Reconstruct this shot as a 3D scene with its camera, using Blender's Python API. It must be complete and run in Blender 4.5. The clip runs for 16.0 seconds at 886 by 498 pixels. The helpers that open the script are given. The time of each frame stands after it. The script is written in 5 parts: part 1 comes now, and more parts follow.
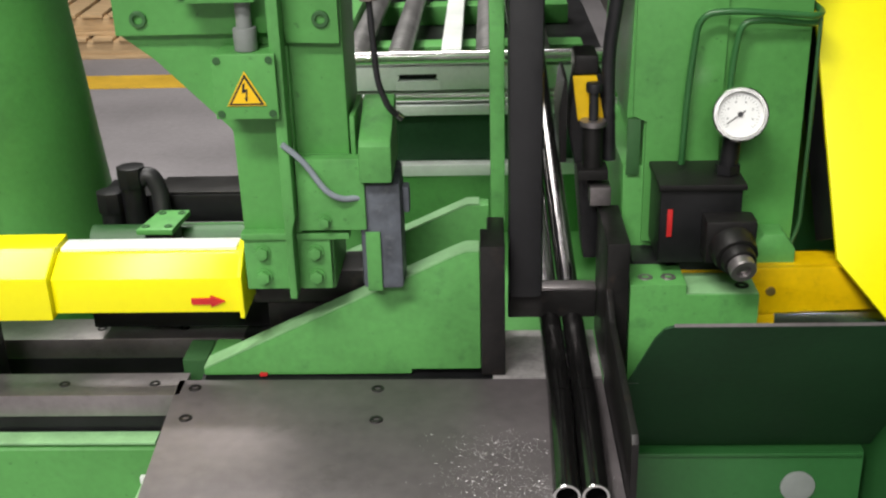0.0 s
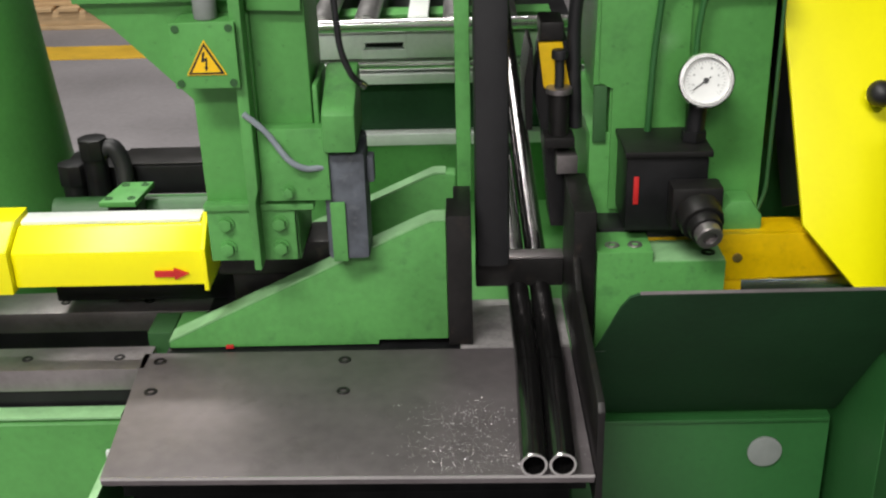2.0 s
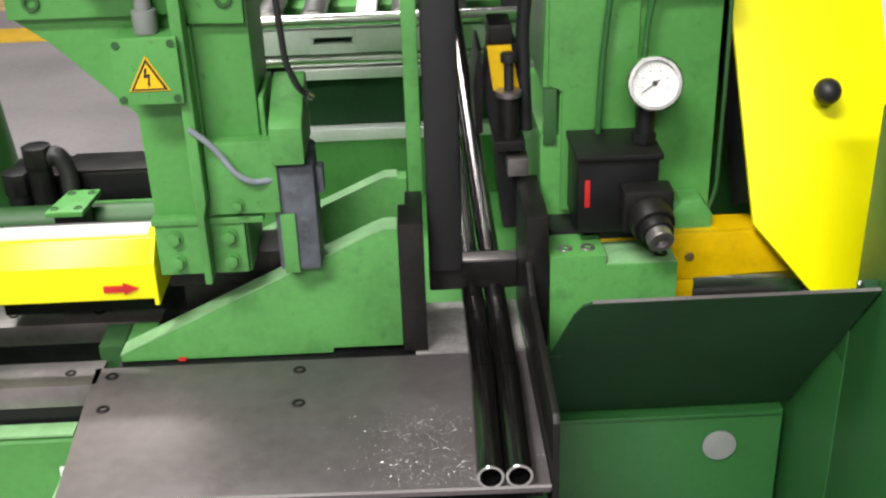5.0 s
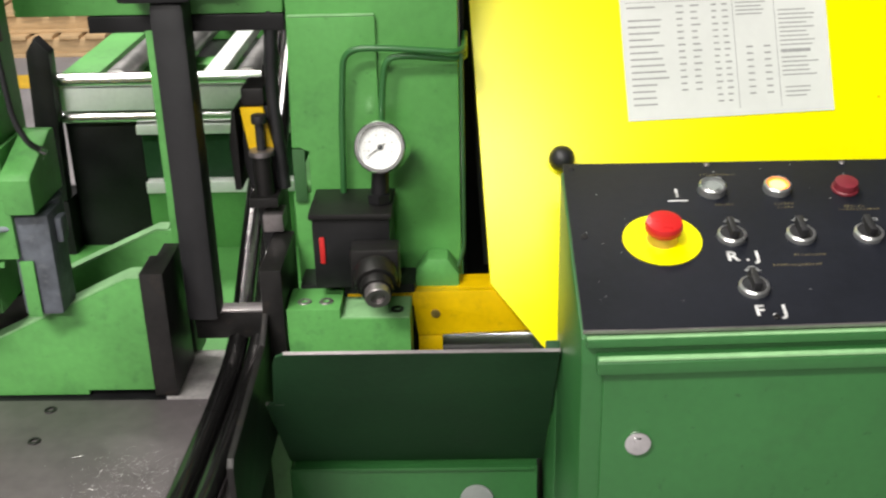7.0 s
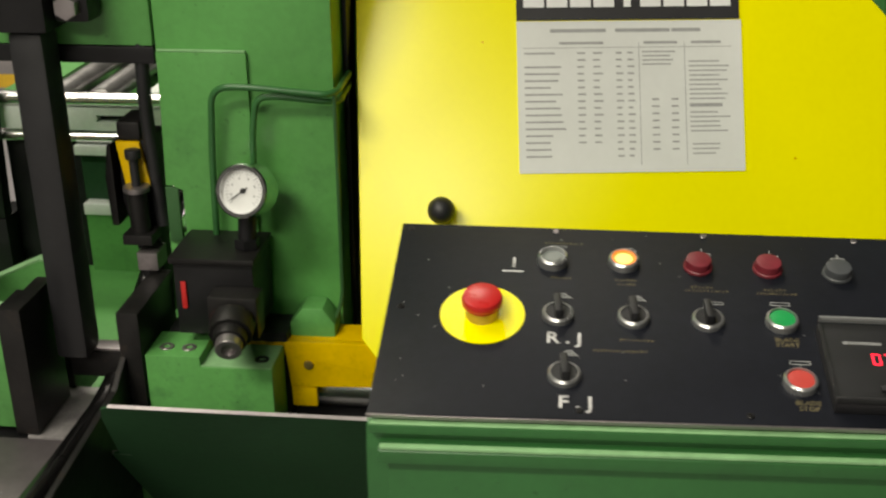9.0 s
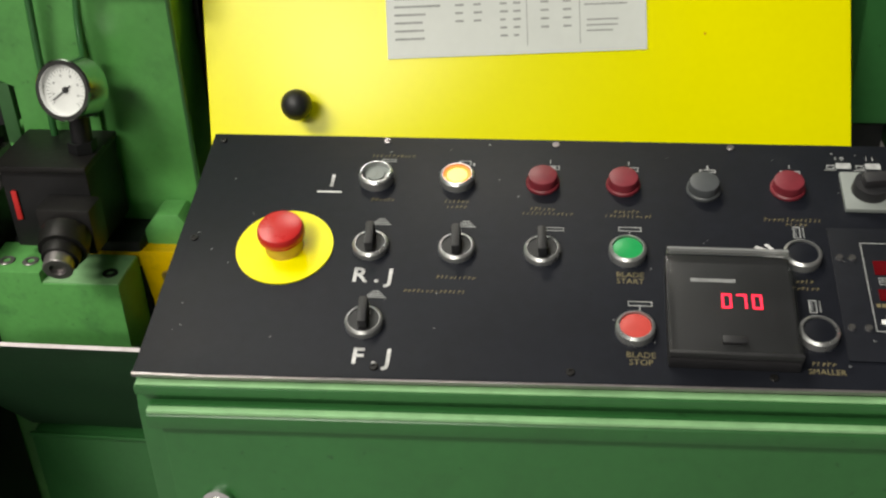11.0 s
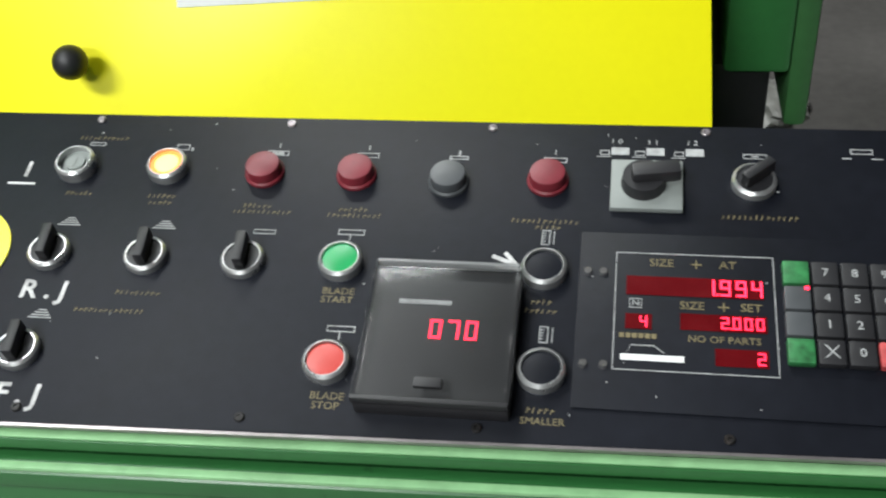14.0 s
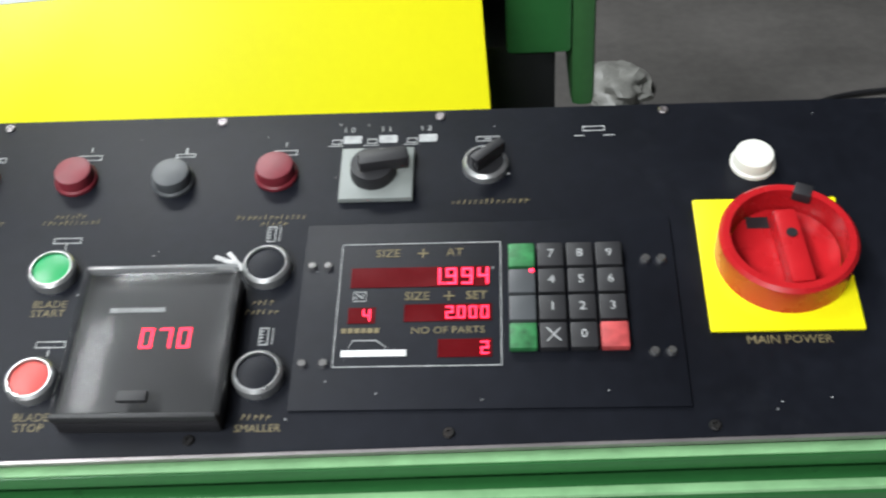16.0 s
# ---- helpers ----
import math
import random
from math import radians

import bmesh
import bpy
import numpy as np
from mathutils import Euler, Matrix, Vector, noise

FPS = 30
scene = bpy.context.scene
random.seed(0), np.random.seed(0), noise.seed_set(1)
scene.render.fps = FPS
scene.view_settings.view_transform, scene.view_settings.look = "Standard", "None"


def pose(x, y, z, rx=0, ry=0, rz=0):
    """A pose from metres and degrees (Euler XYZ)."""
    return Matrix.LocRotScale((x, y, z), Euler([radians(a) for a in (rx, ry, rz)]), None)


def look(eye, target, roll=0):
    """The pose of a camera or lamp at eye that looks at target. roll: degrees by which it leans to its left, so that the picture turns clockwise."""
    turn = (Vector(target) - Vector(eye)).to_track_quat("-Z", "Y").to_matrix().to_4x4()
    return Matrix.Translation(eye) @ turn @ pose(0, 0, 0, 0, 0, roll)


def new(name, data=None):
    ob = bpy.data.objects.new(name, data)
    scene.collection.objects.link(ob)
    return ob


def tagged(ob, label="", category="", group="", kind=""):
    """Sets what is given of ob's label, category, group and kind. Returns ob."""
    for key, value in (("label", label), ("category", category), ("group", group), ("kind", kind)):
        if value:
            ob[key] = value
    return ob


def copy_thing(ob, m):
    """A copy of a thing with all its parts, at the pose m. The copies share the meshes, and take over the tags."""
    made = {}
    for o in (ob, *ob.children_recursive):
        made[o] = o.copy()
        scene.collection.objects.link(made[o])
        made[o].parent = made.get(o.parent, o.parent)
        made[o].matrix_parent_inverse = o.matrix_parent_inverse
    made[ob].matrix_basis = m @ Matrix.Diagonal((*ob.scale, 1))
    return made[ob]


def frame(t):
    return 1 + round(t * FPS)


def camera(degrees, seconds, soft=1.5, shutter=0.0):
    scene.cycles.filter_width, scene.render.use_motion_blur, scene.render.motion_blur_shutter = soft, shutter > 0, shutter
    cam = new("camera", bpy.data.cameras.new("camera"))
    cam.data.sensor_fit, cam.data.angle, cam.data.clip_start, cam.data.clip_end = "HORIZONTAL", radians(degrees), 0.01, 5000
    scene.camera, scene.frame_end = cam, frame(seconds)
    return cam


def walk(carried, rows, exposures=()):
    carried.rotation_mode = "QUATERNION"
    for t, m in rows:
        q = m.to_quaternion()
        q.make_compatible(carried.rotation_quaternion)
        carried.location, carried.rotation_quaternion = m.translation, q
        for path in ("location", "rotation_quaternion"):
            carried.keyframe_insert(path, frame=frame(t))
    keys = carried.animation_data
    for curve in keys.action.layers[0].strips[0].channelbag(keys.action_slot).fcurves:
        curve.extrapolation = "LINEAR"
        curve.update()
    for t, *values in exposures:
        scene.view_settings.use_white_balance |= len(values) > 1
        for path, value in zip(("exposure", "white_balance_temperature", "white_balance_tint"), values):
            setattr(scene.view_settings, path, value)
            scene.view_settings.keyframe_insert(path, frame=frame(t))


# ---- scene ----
cam = camera(43.2, 16.0, soft=2.2, shutter=0.5)
PATH = [
    (0, (0.119, 0.094, 1.434), (0.042, 1.932, 0.649), -1.6),
    (0.5, (0.114, 0.097, 1.431), (0.06, 1.932, 0.638), -0.8),
    (1, (0.11, 0.102, 1.44), (0.043, 1.927, 0.624), -1.3),
    (1.5, (0.12, 0.101, 1.431), (0.071, 1.926, 0.615), -1.4),
    (2, (0.128, 0.102, 1.43), (0.096, 1.918, 0.595), -1.6),
    (2.5, (0.127, 0.098, 1.427), (0.101, 1.91, 0.58), -1.4),
    (3, (0.124, 0.091, 1.425), (0.097, 1.906, 0.586), -0.9),
    (3.2, (0.124, 0.093, 1.43), (0.1, 1.9, 0.574), -0.9),
    (5.3, (0.143, 0.128, 1.487), (0.205, 1.91, 0.583), -2.1),
    (5.5, (0.165, 0.128, 1.507), (0.239, 1.905, 0.593), -2.1),
    (6, (0.279, 0.093, 1.503), (0.22, 1.921, 0.694), -2.1),
    (6.5, (0.421, 0.059, 1.492), (0.388, 1.908, 0.729), -1.7),
    (7, (0.494, 0.072, 1.485), (0.451, 1.903, 0.682), -1.4),
    (7.5, (0.541, 0.105, 1.49), (0.553, 1.962, 0.723), -1.0),
    (8, (0.599, 0.157, 1.503), (0.62, 2.01, 0.753), 0.2),
    (8.5, (0.649, 0.158, 1.498), (0.609, 2.009, 0.741), 0.1),
    (9, (0.725, 0.168, 1.501), (0.544, 1.998, 0.714), -0.2),
    (9.5, (0.835, 0.207, 1.505), (0.613, 2.007, 0.661), -0.5),
    (9.7, (0.857, 0.203, 1.505), (0.653, 1.997, 0.645), -0.9),
    (12, (0.918, 0.458, 1.492), (0.613, 2.069, 0.348), -4.6),
    (12.5, (0.988, 0.469, 1.486), (0.63, 2.068, 0.34), -4.5),
    (13, (1.029, 0.478, 1.483), (0.708, 2.082, 0.332), -5.3),
    (13.5, (1.059, 0.502, 1.477), (0.75, 2.094, 0.306), -4.8),
    (14, (1.089, 0.513, 1.474), (0.774, 2.094, 0.289), -4.5),
    (14.5, (1.114, 0.513, 1.464), (0.845, 2.11, 0.291), -3.6),
    (15, (1.137, 0.514, 1.461), (0.939, 2.118, 0.283), -3.4),
    (15.5, (1.154, 0.527, 1.464), (0.997, 2.112, 0.255), -2.8),
    (16, (1.182, 0.544, 1.452), (1.054, 2.137, 0.249), -4.0),
]
walk(cam, [(t, look(eye, target, roll)) for t, eye, target, roll in PATH],
     [(0.0, -0.43, 6500, 10), (2.3, -0.6, 6500, 10), (3.0, -0.36, 6500, 10), (5.5, -0.18, 6500, 10), (7.0, -0.1, 6600, 10), (8.0, -0.66, 7300, 7), (9.6, -0.83, 7200, 6),
      (12.0, -0.5, 6500, 7), (14.0, -0.34, 6050, 6), (16.0, -0.18, 5950, 8)])

# ---- light ----
world = bpy.data.worlds.new("world")
scene.world = world
world.use_nodes = True
world.node_tree.nodes["Background"].inputs[0].default_value = (0.75, 0.82, 0.9, 1)
world.node_tree.nodes["Background"].inputs[1].default_value = 0.02


def lamp(x, y, z, sx, sy, watts, col=(1.0, 0.97, 0.92), aim=None):
    d = bpy.data.lights.new("ceiling_lamp", "AREA")
    d.shape, d.size, d.size_y, d.energy, d.color = "RECTANGLE", sx, sy, watts, col
    ob = new("ceiling_lamp", d)
    ob.matrix_world = look((x, y, z), aim or (x, y + 0.001, 0))
    return ob


lamp(-1.5, 1.6, 5.2, 0.5, 2.4, 190)
lamp(-1.7, -2.2, 5.2, 2.2, 0.8, 520)
lamp(-0.4, -5.2, 5.0, 2.4, 0.7, 560)
lamp(-0.9, 4.2, 5.4, 2.4, 0.6, 300)


# ---- materials ----
def material(name, col, rough=0.5, metal=0.0, var=0.18, scale=6.0, grain=120.0, bump=0.05, dirt=0.0, dirt_col=(0.03, 0.03, 0.028),
             stretch=(1, 1, 1), spec=0.5, coat=0.0, specks=0.0):
    """Two scales of noise on the colour, uneven roughness, fine relief, optional dirt patches."""
    m = bpy.data.materials.new(name)
    m.use_nodes = True
    nt = m.node_tree
    b = nt.nodes["Principled BSDF"]
    N = nt.nodes.new

    def put(node, **kw):
        for k, v in kw.items():
            node.inputs[k.replace("_", " ")].default_value = v
        return node

    tc, mp = N("ShaderNodeTexCoord"), N("ShaderNodeMapping")
    mp.inputs["Scale"].default_value = stretch
    geo = N("ShaderNodeNewGeometry")
    nt.links.new(geo.outputs["Position"], mp.inputs["Vector"])
    big, small = put(N("ShaderNodeTexNoise"), Scale=scale, Detail=5.0), put(N("ShaderNodeTexNoise"), Scale=grain, Detail=3.0)
    for n in (big, small):
        nt.links.new(mp.outputs["Vector"], n.inputs["Vector"])
    mix = N("ShaderNodeMix")
    mix.data_type = "RGBA"
    add = N("ShaderNodeMath")
    add.operation = "MULTIPLY_ADD"
    nt.links.new(small.outputs["Fac"], add.inputs[0])
    add.inputs[1].default_value = 0.35
    nt.links.new(big.outputs["Fac"], add.inputs[2])
    ramp = N("ShaderNodeMapRange")
    ramp.inputs["From Min"].default_value, ramp.inputs["From Max"].default_value = 0.45, 0.9
    nt.links.new(add.outputs[0], ramp.inputs["Value"])
    nt.links.new(ramp.outputs[0], mix.inputs["Factor"])
    mix.inputs["A"].default_value = (*[c * (1 - var) for c in col], 1)
    mix.inputs["B"].default_value = (*[min(1, c * (1 + var)) for c in col], 1)
    out = mix.outputs["Result"]
    if dirt > 0:
        d = put(N("ShaderNodeTexNoise"), Scale=scale * 2.7, Detail=8.0, Roughness=0.7)
        nt.links.new(geo.outputs["Position"], d.inputs["Vector"])
        r2 = N("ShaderNodeMapRange")
        r2.inputs["From Min"].default_value, r2.inputs["From Max"].default_value = 0.56, 0.78
        r2.inputs["To Max"].default_value = dirt
        nt.links.new(d.outputs["Fac"], r2.inputs["Value"])
        m2 = N("ShaderNodeMix")
        m2.data_type = "RGBA"
        nt.links.new(r2.outputs[0], m2.inputs["Factor"])
        nt.links.new(out, m2.inputs["A"])
        m2.inputs["B"].default_value = (*dirt_col, 1)
        out = m2.outputs["Result"]
    if specks > 0:
        d = put(N("ShaderNodeTexNoise"), Scale=scale * 22, Detail=4.0, Roughness=0.6)
        nt.links.new(geo.outputs["Position"], d.inputs["Vector"])
        r3 = N("ShaderNodeMapRange")
        r3.inputs["From Min"].default_value, r3.inputs["From Max"].default_value = 0.66, 0.72
        r3.inputs["To Max"].default_value = specks
        nt.links.new(d.outputs["Fac"], r3.inputs["Value"])
        m3 = N("ShaderNodeMix")
        m3.data_type = "RGBA"
        nt.links.new(r3.outputs[0], m3.inputs["Factor"])
        nt.links.new(out, m3.inputs["A"])
        m3.inputs["B"].default_value = (*[k * 0.35 for k in col], 1)
        out = m3.outputs["Result"]
    nt.links.new(out, b.inputs["Base Color"])
    rr = N("ShaderNodeMapRange")
    rr.inputs["To Min"].default_value, rr.inputs["To Max"].default_value = max(0.03, rough - 0.1), min(1, rough + 0.1)
    nt.links.new(big.outputs["Fac"], rr.inputs["Value"])
    nt.links.new(rr.outputs[0], b.inputs["Roughness"])
    bp = put(N("ShaderNodeBump"), Strength=bump, Distance=0.002)
    nt.links.new(small.outputs["Fac"], bp.inputs["Height"])
    nt.links.new(bp.outputs[0], b.inputs["Normal"])
    b.inputs["Metallic"].default_value = metal
    b.inputs["Specular IOR Level"].default_value = spec
    b.inputs["Coat Weight"].default_value = coat
    return m


def glow(name, col, strength):
    m = bpy.data.materials.new(name)
    m.use_nodes = True
    b = m.node_tree.nodes["Principled BSDF"]
    b.inputs["Base Color"].default_value = (*col, 1)
    b.inputs["Emission Color"].default_value = (*col, 1)
    b.inputs["Emission Strength"].default_value = strength
    return m


def clear(name, col=(0.9, 0.9, 0.9), rough=0.05, alpha=0.25):
    m = bpy.data.materials.new(name)
    m.use_nodes = True
    b = m.node_tree.nodes["Principled BSDF"]
    b.inputs["Base Color"].default_value = (*col, 1)
    b.inputs["Roughness"].default_value = rough
    b.inputs["Alpha"].default_value = alpha
    return m


GREEN = material("green_machine_paint", (0.088, 0.30, 0.072), 0.42, var=0.16, scale=5, bump=0.08, dirt=0.45, dirt_col=(0.03, 0.09, 0.03), specks=0.5)
GREEN_WORN = material("worn_green_paint", (0.096, 0.315, 0.08), 0.5, var=0.2, scale=9, bump=0.1, dirt=0.6, dirt_col=(0.03, 0.10, 0.035), specks=0.7)
# Pale green: wear on edges, and overhead light painted on the gusset tops.
GREEN_EDGE = material("worn_and_lit_green_edge", (0.24, 0.46, 0.22), 0.45, var=0.2, scale=25, dirt=0.4, dirt_col=(0.1, 0.25, 0.1))
GREEN_DARK = material("dark_green_cabinet_paint", (0.026, 0.118, 0.031), 0.36, var=0.14, scale=4, bump=0.06, dirt=0.35, dirt_col=(0.02, 0.06, 0.02), specks=0.5)
# Darker than the machine green; used for the chute and the conveyor apron.
GREEN_SHIELD = material("dark_green_shield", (0.017, 0.057, 0.023), 0.55, var=0.25, scale=7, bump=0.06, spec=0.2)
GREEN_BACK = material("shaded_green_paint", (0.03, 0.10, 0.03), 0.5, var=0.2, scale=6)
YELLOW = material("yellow_hood_paint", (0.95, 0.88, 0.0), 0.33, var=0.03, scale=3, bump=0.03)
YELLOW_OLD = material("dirty_yellow_paint", (0.75, 0.48, 0.0), 0.4, var=0.14, scale=14, dirt=0.5, dirt_col=(0.2, 0.11, 0.01))
BLACK = material("black_panel_lacquer", (0.007, 0.008, 0.012), 0.46, var=0.35, scale=7, bump=0.05, dirt=0.35, dirt_col=(0.018, 0.020, 0.024), spec=0.17, specks=0.3)
BLACK_STEEL = material("blackened_steel", (0.022, 0.021, 0.021), 0.45, 0.6, var=0.3, scale=18, bump=0.12, dirt=0.45, dirt_col=(0.085, 0.062, 0.048))
# Oily black iron; also the painted shade in the hood and rail gaps.
BLACK_OIL_SHADE = material("oily_black_iron_and_shade", (0.008, 0.008, 0.009), 0.42, var=0.4, scale=20, bump=0.12, spec=0.35)
RUBBER = material("black_rubber", (0.014, 0.014, 0.016), 0.5, var=0.2, scale=30)
TABLE = material("worn_table_steel", (0.175, 0.155, 0.163), 0.5, 0.6, var=0.25, scale=7, grain=60, bump=0.04, dirt=0.5, dirt_col=(0.08, 0.07, 0.068))
TABLE_BRIGHT = material("scoured_table_steel", (0.42, 0.40, 0.40), 0.42, 0.6, var=0.35, scale=30, grain=160, bump=0.05, dirt=0.6, dirt_col=(0.12, 0.11, 0.11))
CHIPS = material("bright_metal_chips", (0.75, 0.74, 0.74), 0.35, 0.8, var=0.3, scale=80)
STEEL = material("bright_steel", (0.74, 0.73, 0.72), 0.2, 0.95, var=0.15, scale=10, grain=200, stretch=(1, 6, 1))
TUBE = material("dark_drawn_tube_steel", (0.11, 0.107, 0.108), 0.17, 0.95, var=0.25, scale=40, grain=250, stretch=(6, 1, 6), bump=0.03)
ROLLER = material("dull_roller_steel", (0.42, 0.41, 0.41), 0.35, 0.8, var=0.3, scale=14, dirt=0.4, dirt_col=(0.1, 0.09, 0.09))
RAIL = material("ground_rail_steel", (0.30, 0.275, 0.28), 0.36, 0.8, var=0.22, scale=12, dirt=0.45, dirt_col=(0.09, 0.08, 0.08))
BRUSHED = material("pale_plated_steel", (0.74, 0.78, 0.75), 0.4, 0.1, var=0.12, scale=9)
CHROME = material("chrome", (0.8, 0.8, 0.8), 0.14, 1.0, var=0.06, scale=60, bump=0.02)
BEZEL = material("bright_plated_ring", (0.55, 0.56, 0.56), 0.3, 0.8, var=0.08, scale=60, bump=0.02)
DARK_CONCRETE = material("dark_concrete", (0.085, 0.08, 0.075), 0.6, var=0.35, scale=1.8, grain=30, bump=0.1, dirt=0.5, dirt_col=(0.03, 0.03, 0.028))
BRASS = material("dull_brass", (0.5, 0.36, 0.12), 0.4, 0.8, var=0.2, scale=60)
GREY_RUBBER = material("dusty_grey_rubber", (0.085, 0.095, 0.115), 0.65, var=0.35, scale=40, bump=0.2, dirt=0.5, dirt_col=(0.22, 0.23, 0.24))
GREY_CABLE = material("grey_cable_sheath", (0.28, 0.32, 0.36), 0.5, var=0.1, scale=50)
CONDUIT = material("brown_grey_conduit", (0.12, 0.095, 0.085), 0.5, var=0.25, scale=40, bump=0.2)
GREY_PLASTIC = material("grey_plastic", (0.22, 0.24, 0.23), 0.5, var=0.08, scale=40)
DARK_PLASTIC = material("dark_grey_plastic", (0.06, 0.065, 0.07), 0.45, var=0.1, scale=40)
RED = material("red_plastic", (0.52, 0.018, 0.018), 0.3, var=0.06, scale=40)
RED_SWITCH = material("glossy_red_switch_plastic", (0.40, 0.010, 0.014), 0.28, var=0.08, scale=40)
RED_DULL = material("dull_red_lens", (0.17, 0.018, 0.028), 0.45, var=0.15, scale=60)
RED_SOFT = material("faded_red_button", (0.5, 0.06, 0.05), 0.4, var=0.08, scale=60)
RED_MARK = material("red_marking", (0.55, 0.02, 0.02), 0.5, var=0.1, scale=60)
KEY_GREEN = material("worn_green_key", (0.03, 0.16, 0.05), 0.5, var=0.5, scale=160)
KEY_RED = material("worn_red_key", (0.42, 0.06, 0.06), 0.5, var=0.3, scale=160)
GREEN_BTN = material("green_button_plastic", (0.01, 0.30, 0.08), 0.35, var=0.08, scale=60)
WHITE_BTN = material("white_lens", (0.72, 0.72, 0.66), 0.35, var=0.04, scale=60)
PAPER = material("grey_printed_sheet", (0.68, 0.70, 0.68), 0.4, var=0.04, scale=12)
INK = material("grey_ink", (0.33, 0.34, 0.34), 0.6, var=0.1, scale=100)
WHITE = material("white_print", (0.75, 0.76, 0.76), 0.5, var=0.05, scale=100)
PAINT = material("rough_white_brush_paint", (0.5, 0.5, 0.5), 0.6, var=0.35, scale=120)
ENGRAVE = material("worn_white_engraving", (0.36, 0.37, 0.37), 0.6, var=0.3, scale=150)
PEN = material("yellowish_marker_pen", (0.16, 0.132, 0.062), 0.6, var=0.3, scale=150)
DIAL = material("white_dial_face", (0.72, 0.73, 0.72), 0.4, var=0.04, scale=60)
SIGN_YELLOW = material("warning_sign_yellow", (0.9, 0.55, 0.01), 0.4, var=0.04, scale=60)
DARK_RED = material("dark_red_display_window", (0.09, 0.003, 0.005), 0.2, var=0.1, scale=60)
LED = glow("red_led_segments", (1.0, 0.02, 0.06), 5.0)
LAMP_GLOW = glow("lit_amber_lens", (1.0, 0.55, 0.18), 1.8)
COVER = clear("smoked_clear_cover", (0.02, 0.022, 0.022), 0.14, 0.2)
COVER_HIGHLIGHT = clear("clear_cover_highlight", (0.3, 0.31, 0.31), 0.15, 0.6)
AMBER_RIM = glow("amber_lens_rim", (1.0, 0.28, 0.04), 0.9)
CONCRETE = material("worn_concrete_floor", (0.23, 0.215, 0.225), 0.75, var=0.2, scale=1.6, grain=40, bump=0.1, dirt=0.35, dirt_col=(0.16, 0.15, 0.15))
FLOOR_LINE = material("yellow_floor_paint", (0.62, 0.38, 0.03), 0.7, var=0.2, scale=5, dirt=0.6, dirt_col=(0.2, 0.14, 0.06))
WALL = material("grey_hall_wall", (0.10, 0.10, 0.098), 0.8, var=0.06, scale=1)
SHEET = material("pale_crumpled_plastic", (0.26, 0.26, 0.24), 0.45, var=0.2, scale=20, bump=0.2)
SHEET_DULL = material("dusty_grey_wrap", (0.26, 0.24, 0.22), 0.6, var=0.3, scale=6, bump=0.2)
WOOD = material("pale_pallet_wood", (0.52, 0.36, 0.2), 0.7, var=0.2, scale=8, stretch=(1, 8, 8))


# ---- building tools ----
ORIGIN = {}
Z = Vector((0, 0, 1))


def bevelled(bm, verts, b):
    if b > 0:
        es = {e for v in verts for e in v.link_edges}
        bmesh.ops.bevel(bm, geom=list(es), offset=b, segments=2, profile=0.6, affect="EDGES", clamp_overlap=True)


def box(bm, x0, x1, y0, y1, z0, z1, b=0.0015):
    m = Matrix.Translation(((x0 + x1) / 2, (y0 + y1) / 2, (z0 + z1) / 2)) @ Matrix.Diagonal((abs(x1 - x0), abs(y1 - y0), abs(z1 - z0), 1))
    bevelled(bm, bmesh.ops.create_cube(bm, size=1, matrix=m)["verts"], b)
    return bm


def prism(bm, pts, axis, a0, a1, b=0.0015):
    """A polygon pushed along an axis: y takes (x, z), x takes (y, z), z takes (x, y)."""
    put = {"y": lambda p, a: (p[0], a, p[1]), "x": lambda p, a: (a, p[0], p[1]), "z": lambda p, a: (p[0], p[1], a)}[axis]
    lo, hi = [bm.verts.new(put(p, a0)) for p in pts], [bm.verts.new(put(p, a1)) for p in pts]
    fs = [bm.faces.new(lo), bm.faces.new(hi[::-1])]
    for k in range(len(pts)):
        fs.append(bm.faces.new((lo[k - 1], hi[k - 1], hi[k], lo[k])))
    bmesh.ops.recalc_face_normals(bm, faces=fs)
    bevelled(bm, lo + hi, b)
    return bm


def cyl(bm, p0, p1, r0, r1=None, seg=24, b=0.0):
    p0, p1 = Vector(p0), Vector(p1)
    d = p1 - p0
    m = Matrix.Translation((p0 + p1) / 2) @ d.to_track_quat("Z", "Y").to_matrix().to_4x4()
    vs = bmesh.ops.create_cone(bm, cap_ends=True, segments=seg, radius1=r0, radius2=r0 if r1 is None else r1, depth=d.length, matrix=m)["verts"]
    if b > 0:
        es = {e for v in vs for e in v.link_edges if any(len(f.verts) > 4 for f in e.link_faces)}
        bmesh.ops.bevel(bm, geom=list(es), offset=b, segments=2, profile=0.6, affect="EDGES", clamp_overlap=True)
    return bm


def ring(bm, p0, p1, ro, ri, seg=28, ch=0.0):
    """A hollow round: outer radius ro, bore ri, from p0 to p1, with a chamfered rim at p1."""
    p0, p1 = Vector(p0), Vector(p1)
    q = (p1 - p0).to_track_quat("Z", "Y").to_matrix()
    ax = (p1 - p0).normalized()
    rows = [(p0, ro), (p1 - ax * ch, ro), (p1, ro - ch), (p1, ri), (p0, ri)]
    loops = [[bm.verts.new(c + q @ Vector((r * math.cos(2 * math.pi * k / seg), r * math.sin(2 * math.pi * k / seg), 0))) for k in range(seg)] for c, r in rows]
    for a in range(5):
        for k in range(seg):
            bm.faces.new((loops[a][k - 1], loops[a][k], loops[(a + 1) % 5][k], loops[(a + 1) % 5][k - 1]))
    return bm


